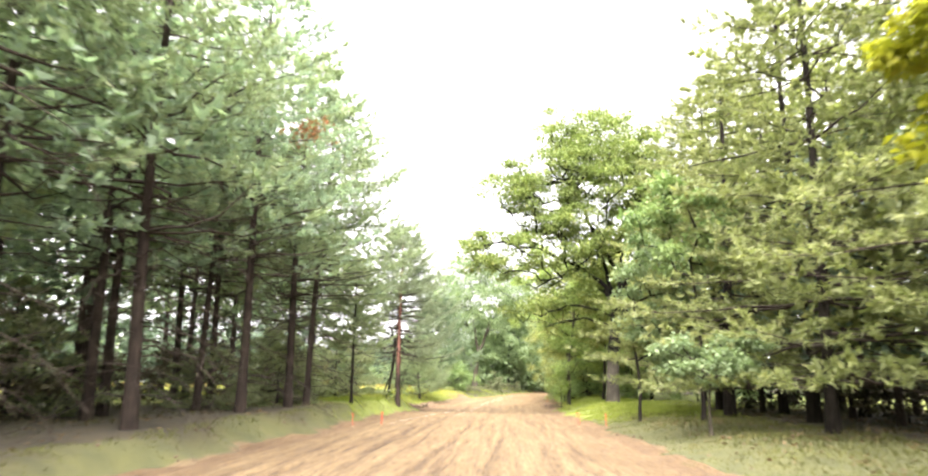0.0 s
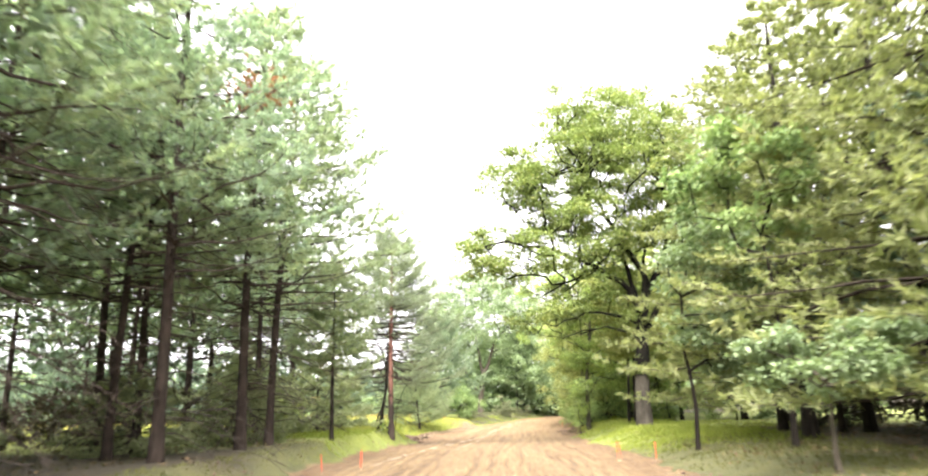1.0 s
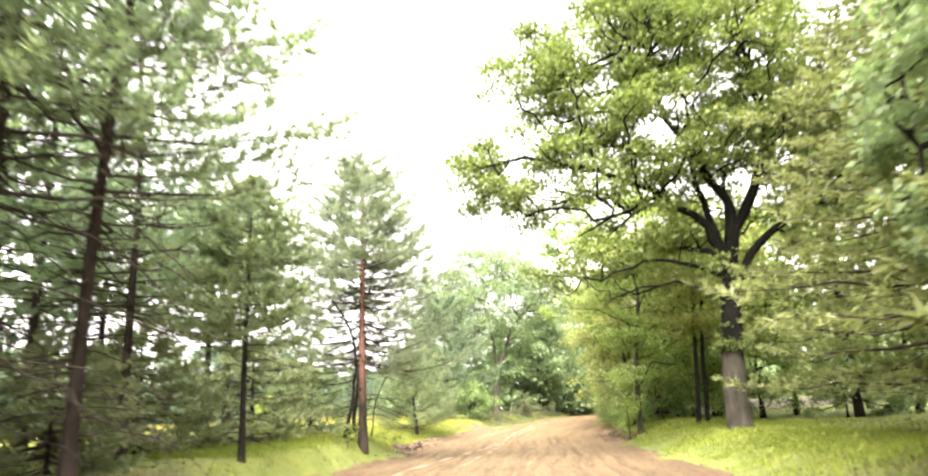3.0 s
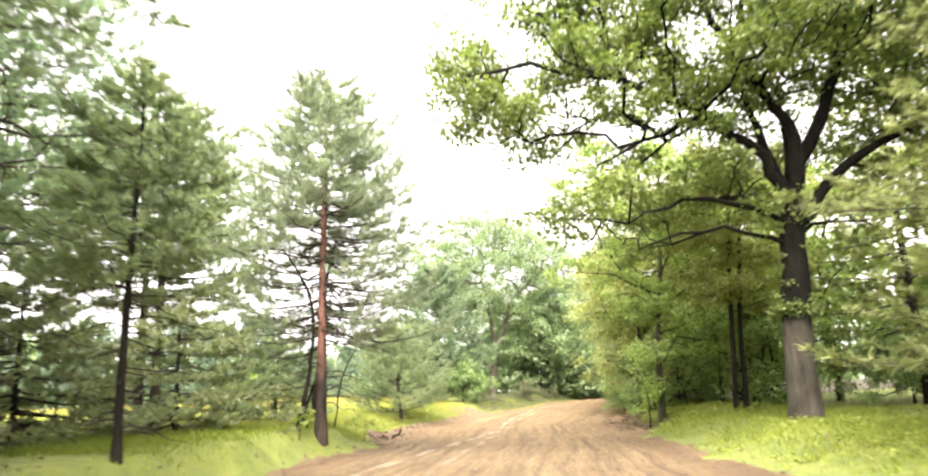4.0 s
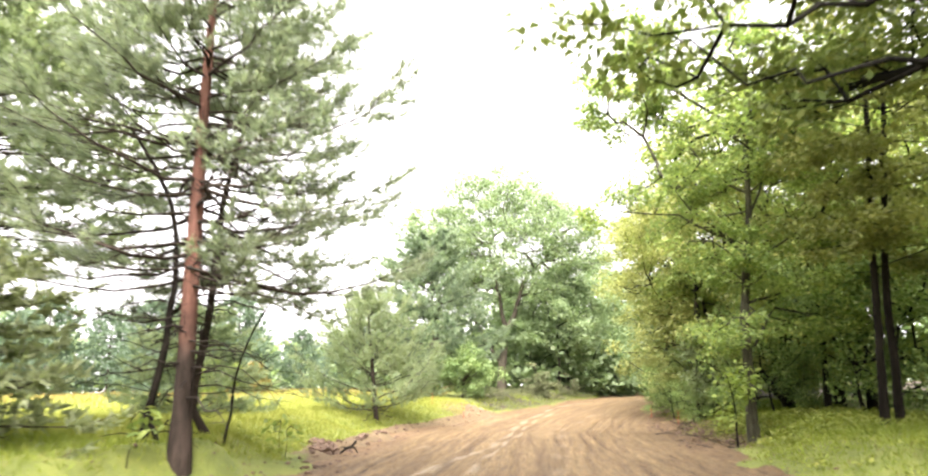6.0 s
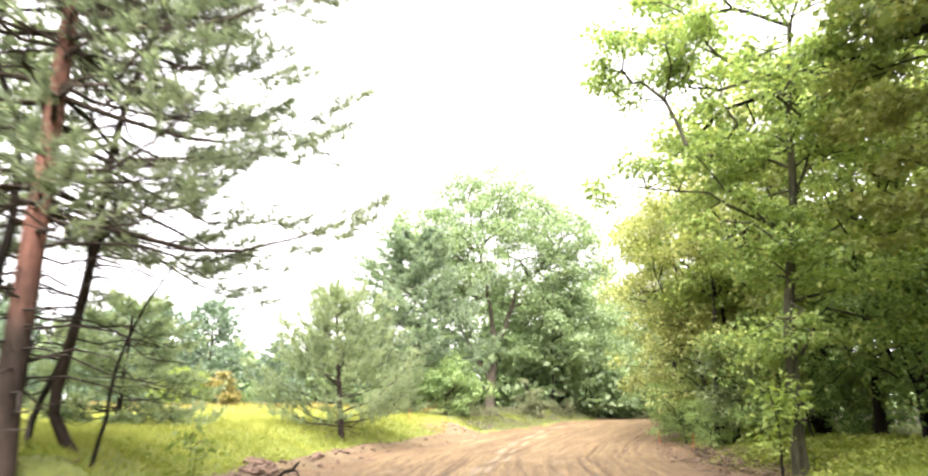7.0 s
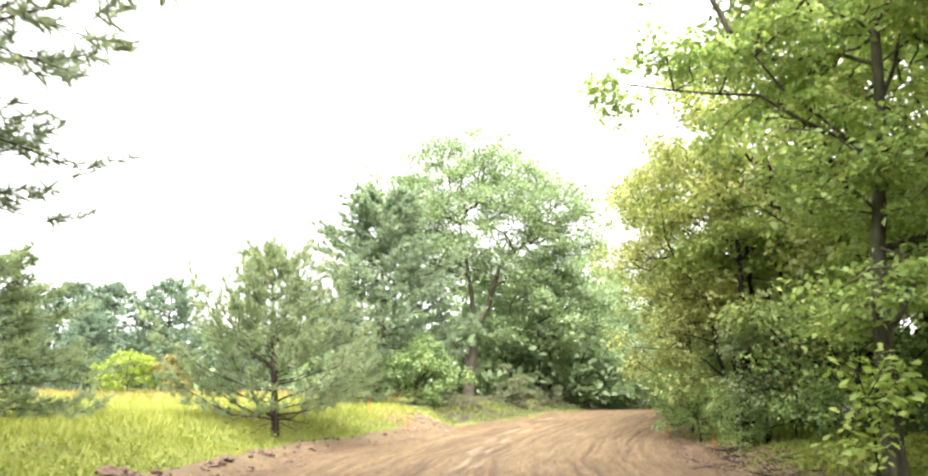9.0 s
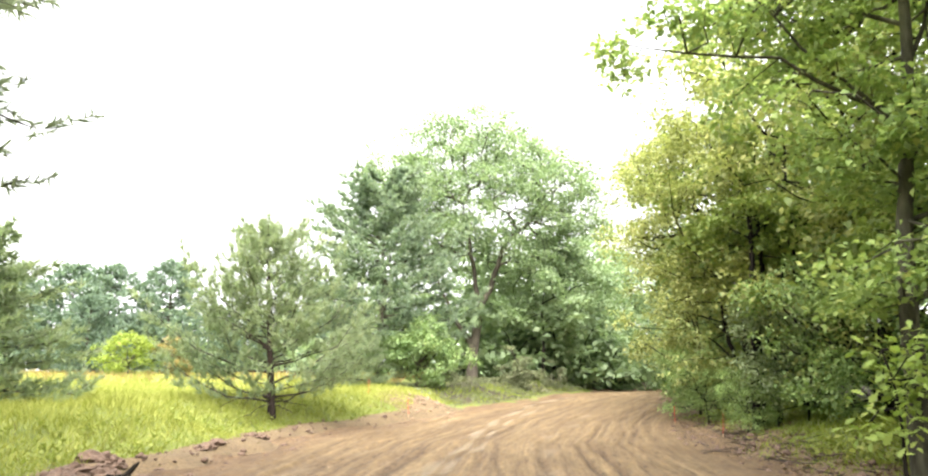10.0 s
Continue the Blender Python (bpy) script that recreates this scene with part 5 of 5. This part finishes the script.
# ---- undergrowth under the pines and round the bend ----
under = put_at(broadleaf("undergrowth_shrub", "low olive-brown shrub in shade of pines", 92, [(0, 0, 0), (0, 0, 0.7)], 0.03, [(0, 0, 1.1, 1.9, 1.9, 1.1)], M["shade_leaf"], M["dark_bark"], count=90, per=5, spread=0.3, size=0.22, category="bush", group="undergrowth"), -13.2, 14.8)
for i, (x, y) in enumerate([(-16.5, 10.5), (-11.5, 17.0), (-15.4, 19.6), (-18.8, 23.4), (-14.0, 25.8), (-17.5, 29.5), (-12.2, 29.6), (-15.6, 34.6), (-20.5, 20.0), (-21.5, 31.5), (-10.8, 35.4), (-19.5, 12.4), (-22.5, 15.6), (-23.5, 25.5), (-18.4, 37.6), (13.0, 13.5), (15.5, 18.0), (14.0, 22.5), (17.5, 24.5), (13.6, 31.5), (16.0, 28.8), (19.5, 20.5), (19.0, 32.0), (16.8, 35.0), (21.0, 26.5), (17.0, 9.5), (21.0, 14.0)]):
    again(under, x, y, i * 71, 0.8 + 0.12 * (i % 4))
leafy = put_at(broadleaf("undergrowth_bush", "soft green bush under trees", 93, [(0, 0, 0), (0, 0, 0.8)], 0.03, [(0, 0, 1.3, 2.0, 2.0, 1.3)], M["far_leaf"], M["dark_bark"], count=100, per=6, spread=0.34, size=0.28, category="bush", group="undergrowth at the bend"), 6.6, 81.5)
for i, (x, y) in enumerate([(9.2, 86.0), (3.6, 80.0), (12.4, 91.0), (15.8, 96.0), (14.6, 74.0), (16.6, 79.5), (19.5, 85.0), (12.8, 67.6), (14.5, 60.5), (-1.6, 82.5), (-6.4, 78.5), (21.0, 101.0), (17.0, 91.0), (24.0, 95.0), (-9.0, 84.0), (17.5, 48.0), (21.5, 54.0), (18.0, 40.0), (27.0, 104.0), (22.0, 80.0), (3.4, 78.8), (7.2, 80.2), (10.6, 83.2), (0.0, 80.0), (9.0, 82.0), (13.0, 86.0)]):
    again(leafy, x, y, i * 53, 0.85 + 0.15 * (i % 4) + (0.75 if i > 19 else 0))

# ---- woods in the distance ----
def far_woods():
    r = np.random.default_rng(91)
    centres, stems = [], Tubes()
    for i in range(230):
        a = radians(-150 + 300 * i / 229 + r.normal(0, 0.6))
        d = r.uniform(92, 150) if abs(a) < 0.6 else r.uniform(72, 130)
        x, y = math.sin(a) * d, 40 + math.cos(a) * d
        if x < 0 and -60 < x and y > 60 and y < 128:
            y += 60
        z = float(height(x, y))
        h, w = r.uniform(7, 13), r.uniform(2.6, 4.6)
        n = 70
        q = unit(r.normal(0, 1, (n, 3))) * r.uniform(0.5, 1, (n, 1)) * [w, w, h * 0.5] + [x, y, z + h * 0.52]
        centres.append(q)
        low = r.normal(0, 1, (26, 3)) * [3.6, 3.6, 0.9] + [x, y, z + 1.4]
        centres.append(low)
        stems.add([(x, y, z - 0.3), (x, y, z + h * 0.8)], [0.18, 0.06], 5)
    woods = thing("far_woods", "hazy green mixed woods round the meadow", "woods", kind="stuff")
    tagged(part("stems", stems.mesh("stems", M["grey_bark"]), woods), kind="stuff")
    tagged(part("crown", leaf_mesh("crown", np.concatenate(centres), r, 2, 0.5, 1.6, M["far_leaf"], 0.6, 0, 0.8), woods), kind="stuff")


far_woods()


# ---- grass ----
def past_edge(x, y):
    return np.abs(x - road_mid(y)) - road_half(y) - 0.25 * np.sin(y * 0.8) - 0.15 * np.sin(y * 2.3 + 1)


def blades(name, label, xy, tall, wide, material, seed, lean=0.45):
    r = np.random.default_rng(seed)
    n = len(xy)
    base = np.stack([xy[:, 0], xy[:, 1], height(xy[:, 0], xy[:, 1]) - 0.02], 1)
    a = r.uniform(0, 6.283, n)
    side = np.stack([np.cos(a), np.sin(a), 0 * a], 1)
    rise = np.clip(0.3 + 0.35 * past_edge(xy[:, 0], xy[:, 1]), 0.3, 1)
    h = (tall * rise * r.uniform(0.5, 1.25, n))[:, None]
    w = (wide * r.uniform(0.7, 1.3, n))[:, None]
    tip = base + np.array([0, 0, 1.0]) * h + r.normal(0, 1, (n, 3)) * [1, 1, 0] * lean * h
    v = np.stack([base - side * w / 2, base + side * w / 2, tip], 1).reshape(-1, 3)
    me = mesh_from(name, v, np.arange(n * 3).reshape(n, 3), material)
    return tagged(new(name, me), label, "grass", kind="stuff")


def scatter(n, x0, x1, y0, y1, keep, seed):
    r = np.random.default_rng(seed)
    p = np.stack([r.uniform(x0, x1, n), r.uniform(y0, y1, n)], 1)
    return p[keep(p[:, 0], p[:, 1], r.uniform(0, 1, n))]


def tuft_noise(x, y):
    return 0.5 + 0.5 * np.sin(x * 1.7 + 2 * np.sin(y * 0.9)) * np.sin(y * 1.3 + 1.5 * np.sin(x * 0.8))


blades("verge_grass", "short green verge grass beside dirt road", scatter(280000, -10, 14, 24, 62, lambda x, y, u: (y > 25 + 7 * u) & (past_edge(x, y) > 0.15) & (past_edge(x, y) < 5.5) & (u < np.clip(0.25 + past_edge(x, y), 0, 1) * (0.35 + 0.65 * tuft_noise(x, y))) & ((x > 0) | ((y < 44) & (((u < 0.5) & (past_edge(x, y) < 0.3 + 0.7 * tuft_noise(x, y))) | (y > 34.5)))), 1), 0.19, 0.024, M["grass"], 2)
blades("verge_grass", "fresh green grass along meadow bank", scatter(16000, -6, 2, 44, 62, lambda x, y, u: (past_edge(x, y) > 0.6) & (past_edge(x, y) < 2.6) & (x < road_mid(y)) & (u < 1 - 0.4 * past_edge(x, y) + 0.2 * tuft_noise(x, y)), 12), 0.2, 0.02, M["grass"], 13)
blades("verge_grass", "olive grass dulled for shade along road edge", scatter(120000, -10, 14, 3, 32, lambda x, y, u: (y < 32 - 7 * u) & (past_edge(x, y) > 0.1) & (past_edge(x, y) < 5.5) & ((x > 0) | ((past_edge(x, y) < 1.3) & (u < 0.8))) & (u < 0.3 + 0.7 * tuft_noise(x, y)), 41), 0.13, 0.026, M["olive_grass"], 42, 0.6)
blades("dry_grass", "dry straw-coloured grass along road edge", scatter(34000, -10, 14, 2, 62, lambda x, y, u: (past_edge(x, y) > -0.1) & (past_edge(x, y) < 2.2) & ((x > 0) | (y > 26)) & (u < 0.6 * (1 - tuft_noise(x, y)) + 0.1), 3), 0.15, 0.022, M["dry_grass"], 4, 0.7)
blades("meadow_grass", "tall yellow-green meadow grass", scatter(160000, -16, 2, 43, 66, lambda x, y, u: (past_edge(x, y) > 0.75) & (x < road_mid(y)) & (u < 0.9), 5), 0.19, 0.024, M["field_grass"], 6, 0.6)
blades("meadow_grass", "tall yellow-green meadow grass further off", scatter(50000, -55, 4, 40, 100, lambda x, y, u: (past_edge(x, y) > 1.2) & (x < road_mid(y)) & ((y > 64) | (x < -14)) & ((y < 66) | (x < -2.0 - 0.1 * (y - 66))) & (u < 0.9), 7), 0.26, 0.08, M["field_grass"], 8)
blades("verge_grass", "thin green grass under bushes at the bend", scatter(22000, -3, 8, 64.5, 82, lambda x, y, u: (past_edge(x, y) > 0.15) & (past_edge(x, y) < 2.6) & (x < road_mid(y)) & (u < 0.35 + 0.65 * tuft_noise(x, y)), 61), 0.2, 0.035, M["grass"], 62, 0.6)
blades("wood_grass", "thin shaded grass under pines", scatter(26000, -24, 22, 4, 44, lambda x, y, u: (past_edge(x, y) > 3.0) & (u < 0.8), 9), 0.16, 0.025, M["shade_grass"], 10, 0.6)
blades("seed_heads", "orange-tan seed heads over far meadow grass", scatter(22000, -55, -2, 70, 96, lambda x, y, u: (past_edge(x, y) > 2.0) & (u < 0.25 + 0.5 * tuft_noise(x * 0.3, y * 0.3)), 21), 0.42, 0.05, M["seed_heads"], 22, 0.3)


# ---- low weeds and fallen leaves ----
def low_leaves(name, label, category, n, x0, x1, y0, y1, keep, per, spread, size, lift, material, seed, flat=0.5):
    r = np.random.default_rng(seed)
    p = scatter(n, x0, x1, y0, y1, keep, seed)
    z = np.maximum(height(p[:, 0], p[:, 1]), np.where(past_edge(p[:, 0], p[:, 1]) < 0.2, road_z(p[:, 1]), -9))
    c = np.stack([p[:, 0], p[:, 1], z + lift * r.uniform(0.5, 1.2, len(p))], 1)
    return tagged(new(name, leaf_mesh(name, c, r, per, spread, size, material, flat, 0)), label, category, kind="stuff")


low_leaves("weeds", "low yellow-green weeds beside thicket", "weeds", 520, 6.3, 10.5, 46.5, 52.5, lambda x, y, u: past_edge(x, y) > 0.7, 9, 0.10, 0.10, 0.16, M["weed_leaf"], 31)
low_leaves("weeds", "broad-leaved weeds in verge grass", "weeds", 1500, 5.2, 14.0, 33.0, 47.0, lambda x, y, u: (past_edge(x, y) > 0.5) & (u < tuft_noise(x * 0.7, y * 0.7)), 8, 0.09, 0.08, 0.10, M["weed_leaf"], 32)
low_leaves("weeds", "small weeds along meadow bank", "weeds", 420, -5.5, -1.0, 45.0, 60.0, lambda x, y, u: (x < road_mid(y)) & (past_edge(x, y) > 0.7) & (past_edge(x, y) < 2.2), 8, 0.08, 0.08, 0.12, M["weed_leaf"], 33)
low_leaves("weeds", "low green weeds and saplings under trees at the bend", "weeds", 1500, -1.5, 9.0, 64.5, 84.0, lambda x, y, u: (x < road_mid(y)) & (past_edge(x, y) > 0.3) & (x > -1.2 + 0.12 * (y - 66)), 11, 0.18, 0.075, 0.16, M["brown_leaf"], 36)
low_leaves("fallen_leaves", "brown fallen leaves on road shoulder", "leaves", 900, 5.5, 9.5, 49.0, 61.0, lambda x, y, u: (x > road_mid(y)) & (past_edge(x, y) > -0.25) & (past_edge(x, y) < 1.6), 4, 0.12, 0.07, 0.02, M["fallen_leaf"], 34, 0.06)
low_leaves("fallen_leaves", "brown litter of leaves under pines", "leaves", 4200, -22.0, 22.0, 6.0, 36.0, lambda x, y, u: (past_edge(x, y) > 1.4) & ((x > 0) | (u < 0.35)), 5, 0.2, 0.09, 0.02, M["fallen_leaf"], 35, 0.05)


# ---- earth bank, clods, fallen twigs ----
def clod_cloud(name, label, spots, sizes, material, seed):
    """Broken lumps of earth, each an uneven twenty-sided stone shape."""
    r = np.random.default_rng(seed)
    g = (1 + 5 ** 0.5) / 2
    ico = unit(np.array([(-1, g, 0), (1, g, 0), (-1, -g, 0), (1, -g, 0), (0, -1, g), (0, 1, g), (0, -1, -g), (0, 1, -g), (g, 0, -1), (g, 0, 1), (-g, 0, -1), (-g, 0, 1)], dtype=float))
    tri = np.array([(0, 11, 5), (0, 5, 1), (0, 1, 7), (0, 7, 10), (0, 10, 11), (1, 5, 9), (5, 11, 4), (11, 10, 2), (10, 7, 6), (7, 1, 8), (3, 9, 4), (3, 4, 2), (3, 2, 6), (3, 6, 8), (3, 8, 9), (4, 9, 5), (2, 4, 11), (6, 2, 10), (8, 6, 7), (9, 8, 1)])
    n = len(spots)
    v = ico[None] * r.uniform(0.6, 1.25, (n, 12, 1)) * sizes[:, None, None] * np.stack([r.uniform(0.8, 1.5, n), r.uniform(0.8, 1.5, n), r.uniform(0.5, 0.9, n)], 1)[:, None, :]
    v = v + spots[:, None, :]
    f = tri[None] + (np.arange(n) * 12)[:, None, None]
    return tagged(new(name, mesh_from(name, v.reshape(-1, 3), f.reshape(-1, 3), material)), label, "soil", kind="stuff")


def top_z(x, y):
    return np.maximum(height(x, y), road_z(y) - 0.02)


rc = np.random.default_rng(14)
cy = rc.uniform(40, 60, 280)
cx = road_mid(cy) - road_half(cy) - 0.25 * np.sin(cy * 0.8) - 0.15 * np.sin(cy * 2.3 + 1) + rc.normal(-0.1, 0.36, 280)
clod_cloud("clods", "crumbled brown clods along road bank", np.stack([cx, cy, top_z(cx, cy) + 0.02], 1), 0.014 + 0.055 * rc.uniform(0, 1, 280) ** 3, M["soil"], 15)
cy = rc.uniform(10, 66, 700)
cx = road_mid(cy) + road_half(cy) * rc.choice([-1, 1], 700) + rc.normal(0, 0.5, 700)
clod_cloud("pebbles", "small stones and crumbs on road shoulders", np.stack([cx, cy, top_z(cx, cy) + 0.01], 1), 0.010 + 0.03 * rc.uniform(0, 1, 700) ** 2, M["soil"], 16)
cy = rc.uniform(40, 64, 1600)
cx = road_mid(cy) + road_half(cy) * rc.uniform(-1, 1, 1600)
clod_cloud("road_crumbs", "loose crumbs of sand scattered over road", np.stack([cx, cy, road_z(cy) + 0.012], 1), 0.007 + 0.02 * rc.uniform(0, 1, 1600) ** 3, M["crumb"], 19)
ha, hr = rc.uniform(0, 6.28, 260), rc.uniform(0, 1, 260) ** 0.6
cx, cy = -0.7 + 1.5 * hr * np.cos(ha), 62.6 + 2.0 * hr * np.sin(ha)
clod_cloud("clods", "crumbs of tan earth on graded heap", np.stack([cx, cy, top_z(cx, cy) + 0.01], 1), 0.015 + 0.06 * rc.uniform(0, 1, 260) ** 2.5, M["crumb"], 20)
cy = rc.uniform(49, 60, 500)
cx = road_mid(cy) + road_half(cy) + rc.normal(0.25, 0.5, 500)
clod_cloud("clods", "reddish crumbled soil under bushes", np.stack([cx, cy, top_z(cx, cy) + 0.02], 1), 0.015 + 0.06 * rc.uniform(0, 1, 500) ** 3, M["soil"], 17)


def lump(name, label, size, seed, material, category):
    """One weathered lump with a flat underside."""
    bm = bmesh.new()
    bmesh.ops.create_icosphere(bm, subdivisions=3, radius=1.0)
    for v in bm.verts:
        n = 1 + 0.55 * noise.fractal(v.co * 1.9 + Vector((seed * 3.1, 0, 0)), 0.55, 2.3, 5)
        v.co = Vector((v.co.x * size[0], v.co.y * size[1], max(v.co.z, -0.35) * size[2])) * n
    me = bpy.data.meshes.new(name)
    bm.to_mesh(me)
    bm.free()
    me.materials.append(material)
    return tagged(new(name, me), label, category)


rb = np.random.default_rng(23)
for i in range(26):
    y = [48.2, 48.7, 49.2, 49.6, 50.2, 52.2, 54.2][i % 7] + rb.normal(0, 0.22)
    x = float(road_mid(y) - road_half(y) - 0.25 * np.sin(y * 0.8) - 0.15 * np.sin(y * 2.3 + 1)) - 0.25 + rb.normal(0, 0.2)
    s = 0.05 + 0.14 * rb.uniform(0, 1) ** 1.6
    c = lump("earth_clod", "dark crumbly lump of turned earth on bank", (s * 1.3, s, s * 0.75), i, M["soil"], "soil clod")
    tagged(c, group="earth clods")
    c.matrix_basis = pose(x, y, float(top_z(x, y)) + s * 0.08, 0, 0, i * 50)


root = Tubes()
root.add([(-0.22, 0, -0.05), (-0.08, 0.02, 0.06), (0.06, 0, 0.09), (0.15, 0.03, 0.2), (0.19, 0.03, 0.24)], [0.03, 0.035, 0.04, 0.028, 0.008], 7)
root.add([(0.04, 0, 0.09), (0.13, -0.04, 0.07), (0.2, -0.05, -0.05)], [0.03, 0.024, 0.012], 6)
root.add([(-0.05, 0.02, 0.07), (-0.14, 0.06, 0.1), (-0.24, 0.08, 0.05)], [0.02, 0.014, 0.005], 5)
dug = tagged(new("tree_root", root.mesh("tree_root", M["dark_bark"])), "dark broken tree root sticking out of dug bank", "root")
dug.matrix_basis = pose(-2.62, 48.35, float(top_z(-2.62, 48.35)) + 0.14, 0, 0, 20)


def fallen_twigs():
    r = np.random.default_rng(18)
    t = Tubes()
    for i in range(90):
        y = r.uniform(48.5, 58)
        x = float(road_mid(y) + road_half(y)) + r.normal(0.5, 0.5)
        a, ln = r.uniform(0, 6.28), r.uniform(0.25, 0.9)
        z = float(top_z(x, y)) + 0.02
        d = np.array([math.cos(a), math.sin(a), r.uniform(-0.05, 0.3)])
        p = np.array([x, y, z])
        t.add([p, p + d * ln * 0.5 + r.normal(0, 0.03, 3) * [1, 1, 0.3], p + d * ln], [0.012, 0.009, 0.004], 4)
    return tagged(new("fallen_twigs", t.mesh("fallen_twigs", M["dead_wood"])), "fallen twigs and roots at road edge", "twigs", kind="stuff")


fallen_twigs()
# curved bare stems beside the red pine
for i, (pts, rad) in enumerate([([(0, 0, 0), (0.10, 0, 0.6), (0.17, 0, 1.1), (0.22, 0, 1.55), (0.45, 0, 2.2), (1.09, 0, 3.05), (1.7, 0, 3.6)], 0.032), ([(0, 0, 0), (-0.02, 0, 0.45), (0.12, 0, 0.8), (0.42, 0.0, 1.15), (0.5, 0.1, 2.4), (0.9, 0.1, 4.2)], 0.05), ([(0, 0, 0), (0.15, -0.1, 0.5), (0.1, -0.1, 1.1), (0.5, 0, 2.2)], 0.014)]):
    t = Tubes()
    line = wander(pts, 14, 0.012, np.random.default_rng(i))
    t.add(line, np.linspace(rad, rad * 0.25, 14), 6)
    st = thing("bare_sapling", "thin curved bare sapling beside red pine", "sapling", "bare saplings")
    part("stem", t.mesh("stem", M["dark_bark"]), st)
    t = Tubes()
    rr = np.random.default_rng(40 + i)
    for k in range(9):
        p = line[4 + k]
        d = unit(rr.normal(0, 1, 3) + [0.3, 0, 0.4])
        t.add([p, p + d * rr.uniform(0.2, 0.5)], [0.006, 0.002], 3)
    tagged(part("twig_wood", t.mesh("twig_wood", M["dark_bark"]), st), kind="stuff")
    put_at(st, [-3.98, -4.95, -3.9][i], [43.95, 44.05, 42.1][i])


# ---- survey stakes ----
def stake(x, y, tall, turn, tilt):
    st = thing("survey_stake", "thin wooden survey stake sprayed orange at top", "stake", "survey stakes")

    def bar(w, d, z0, z1, point):
        bm = bmesh.new()
        bmesh.ops.create_cube(bm, size=1.0)
        for v in bm.verts:
            v.co = Vector((v.co.x * w, v.co.y * d, z0 if v.co.z < 0 else z1))
            if point and v.co.z == z0:
                v.co.x *= 0.3
        bmesh.ops.bevel(bm, geom=list(bm.edges), offset=0.002, segments=1, affect="EDGES")
        me = bpy.data.meshes.new("bar")
        bm.to_mesh(me)
        bm.free()
        return me
    a = bar(0.018, 0.010, -0.15, tall * 0.15, True)
    a.materials.append(M["lath"])
    part("shaft", a, st)
    b = bar(0.021, 0.013, tall * 0.15, tall, False)
    b.materials.append(M["paint"])
    part("painted_top", b, st, "orange-red painted upper part")
    st.matrix_basis = pose(x, y, float(top_z(x, y)), tilt, tilt * 0.7, turn)


for i, (x, y, tall) in enumerate([(3.98, 24.9, 0.52), (4.9, 24.6, 0.5), (-2.85, 25.1, 0.55), (-3.75, 24.4, 0.5), (7.05, 60.2, 0.52), (7.3, 57.0, 0.55), (-0.5, 60.8, 0.6), (-1.95, 62.4, 0.55), (-2.9, 25.25, 0.5), (4.05, 25.0, 0.5)]):
    stake(x, y, tall, i * 17 - 20, (i % 3 - 1) * 3)
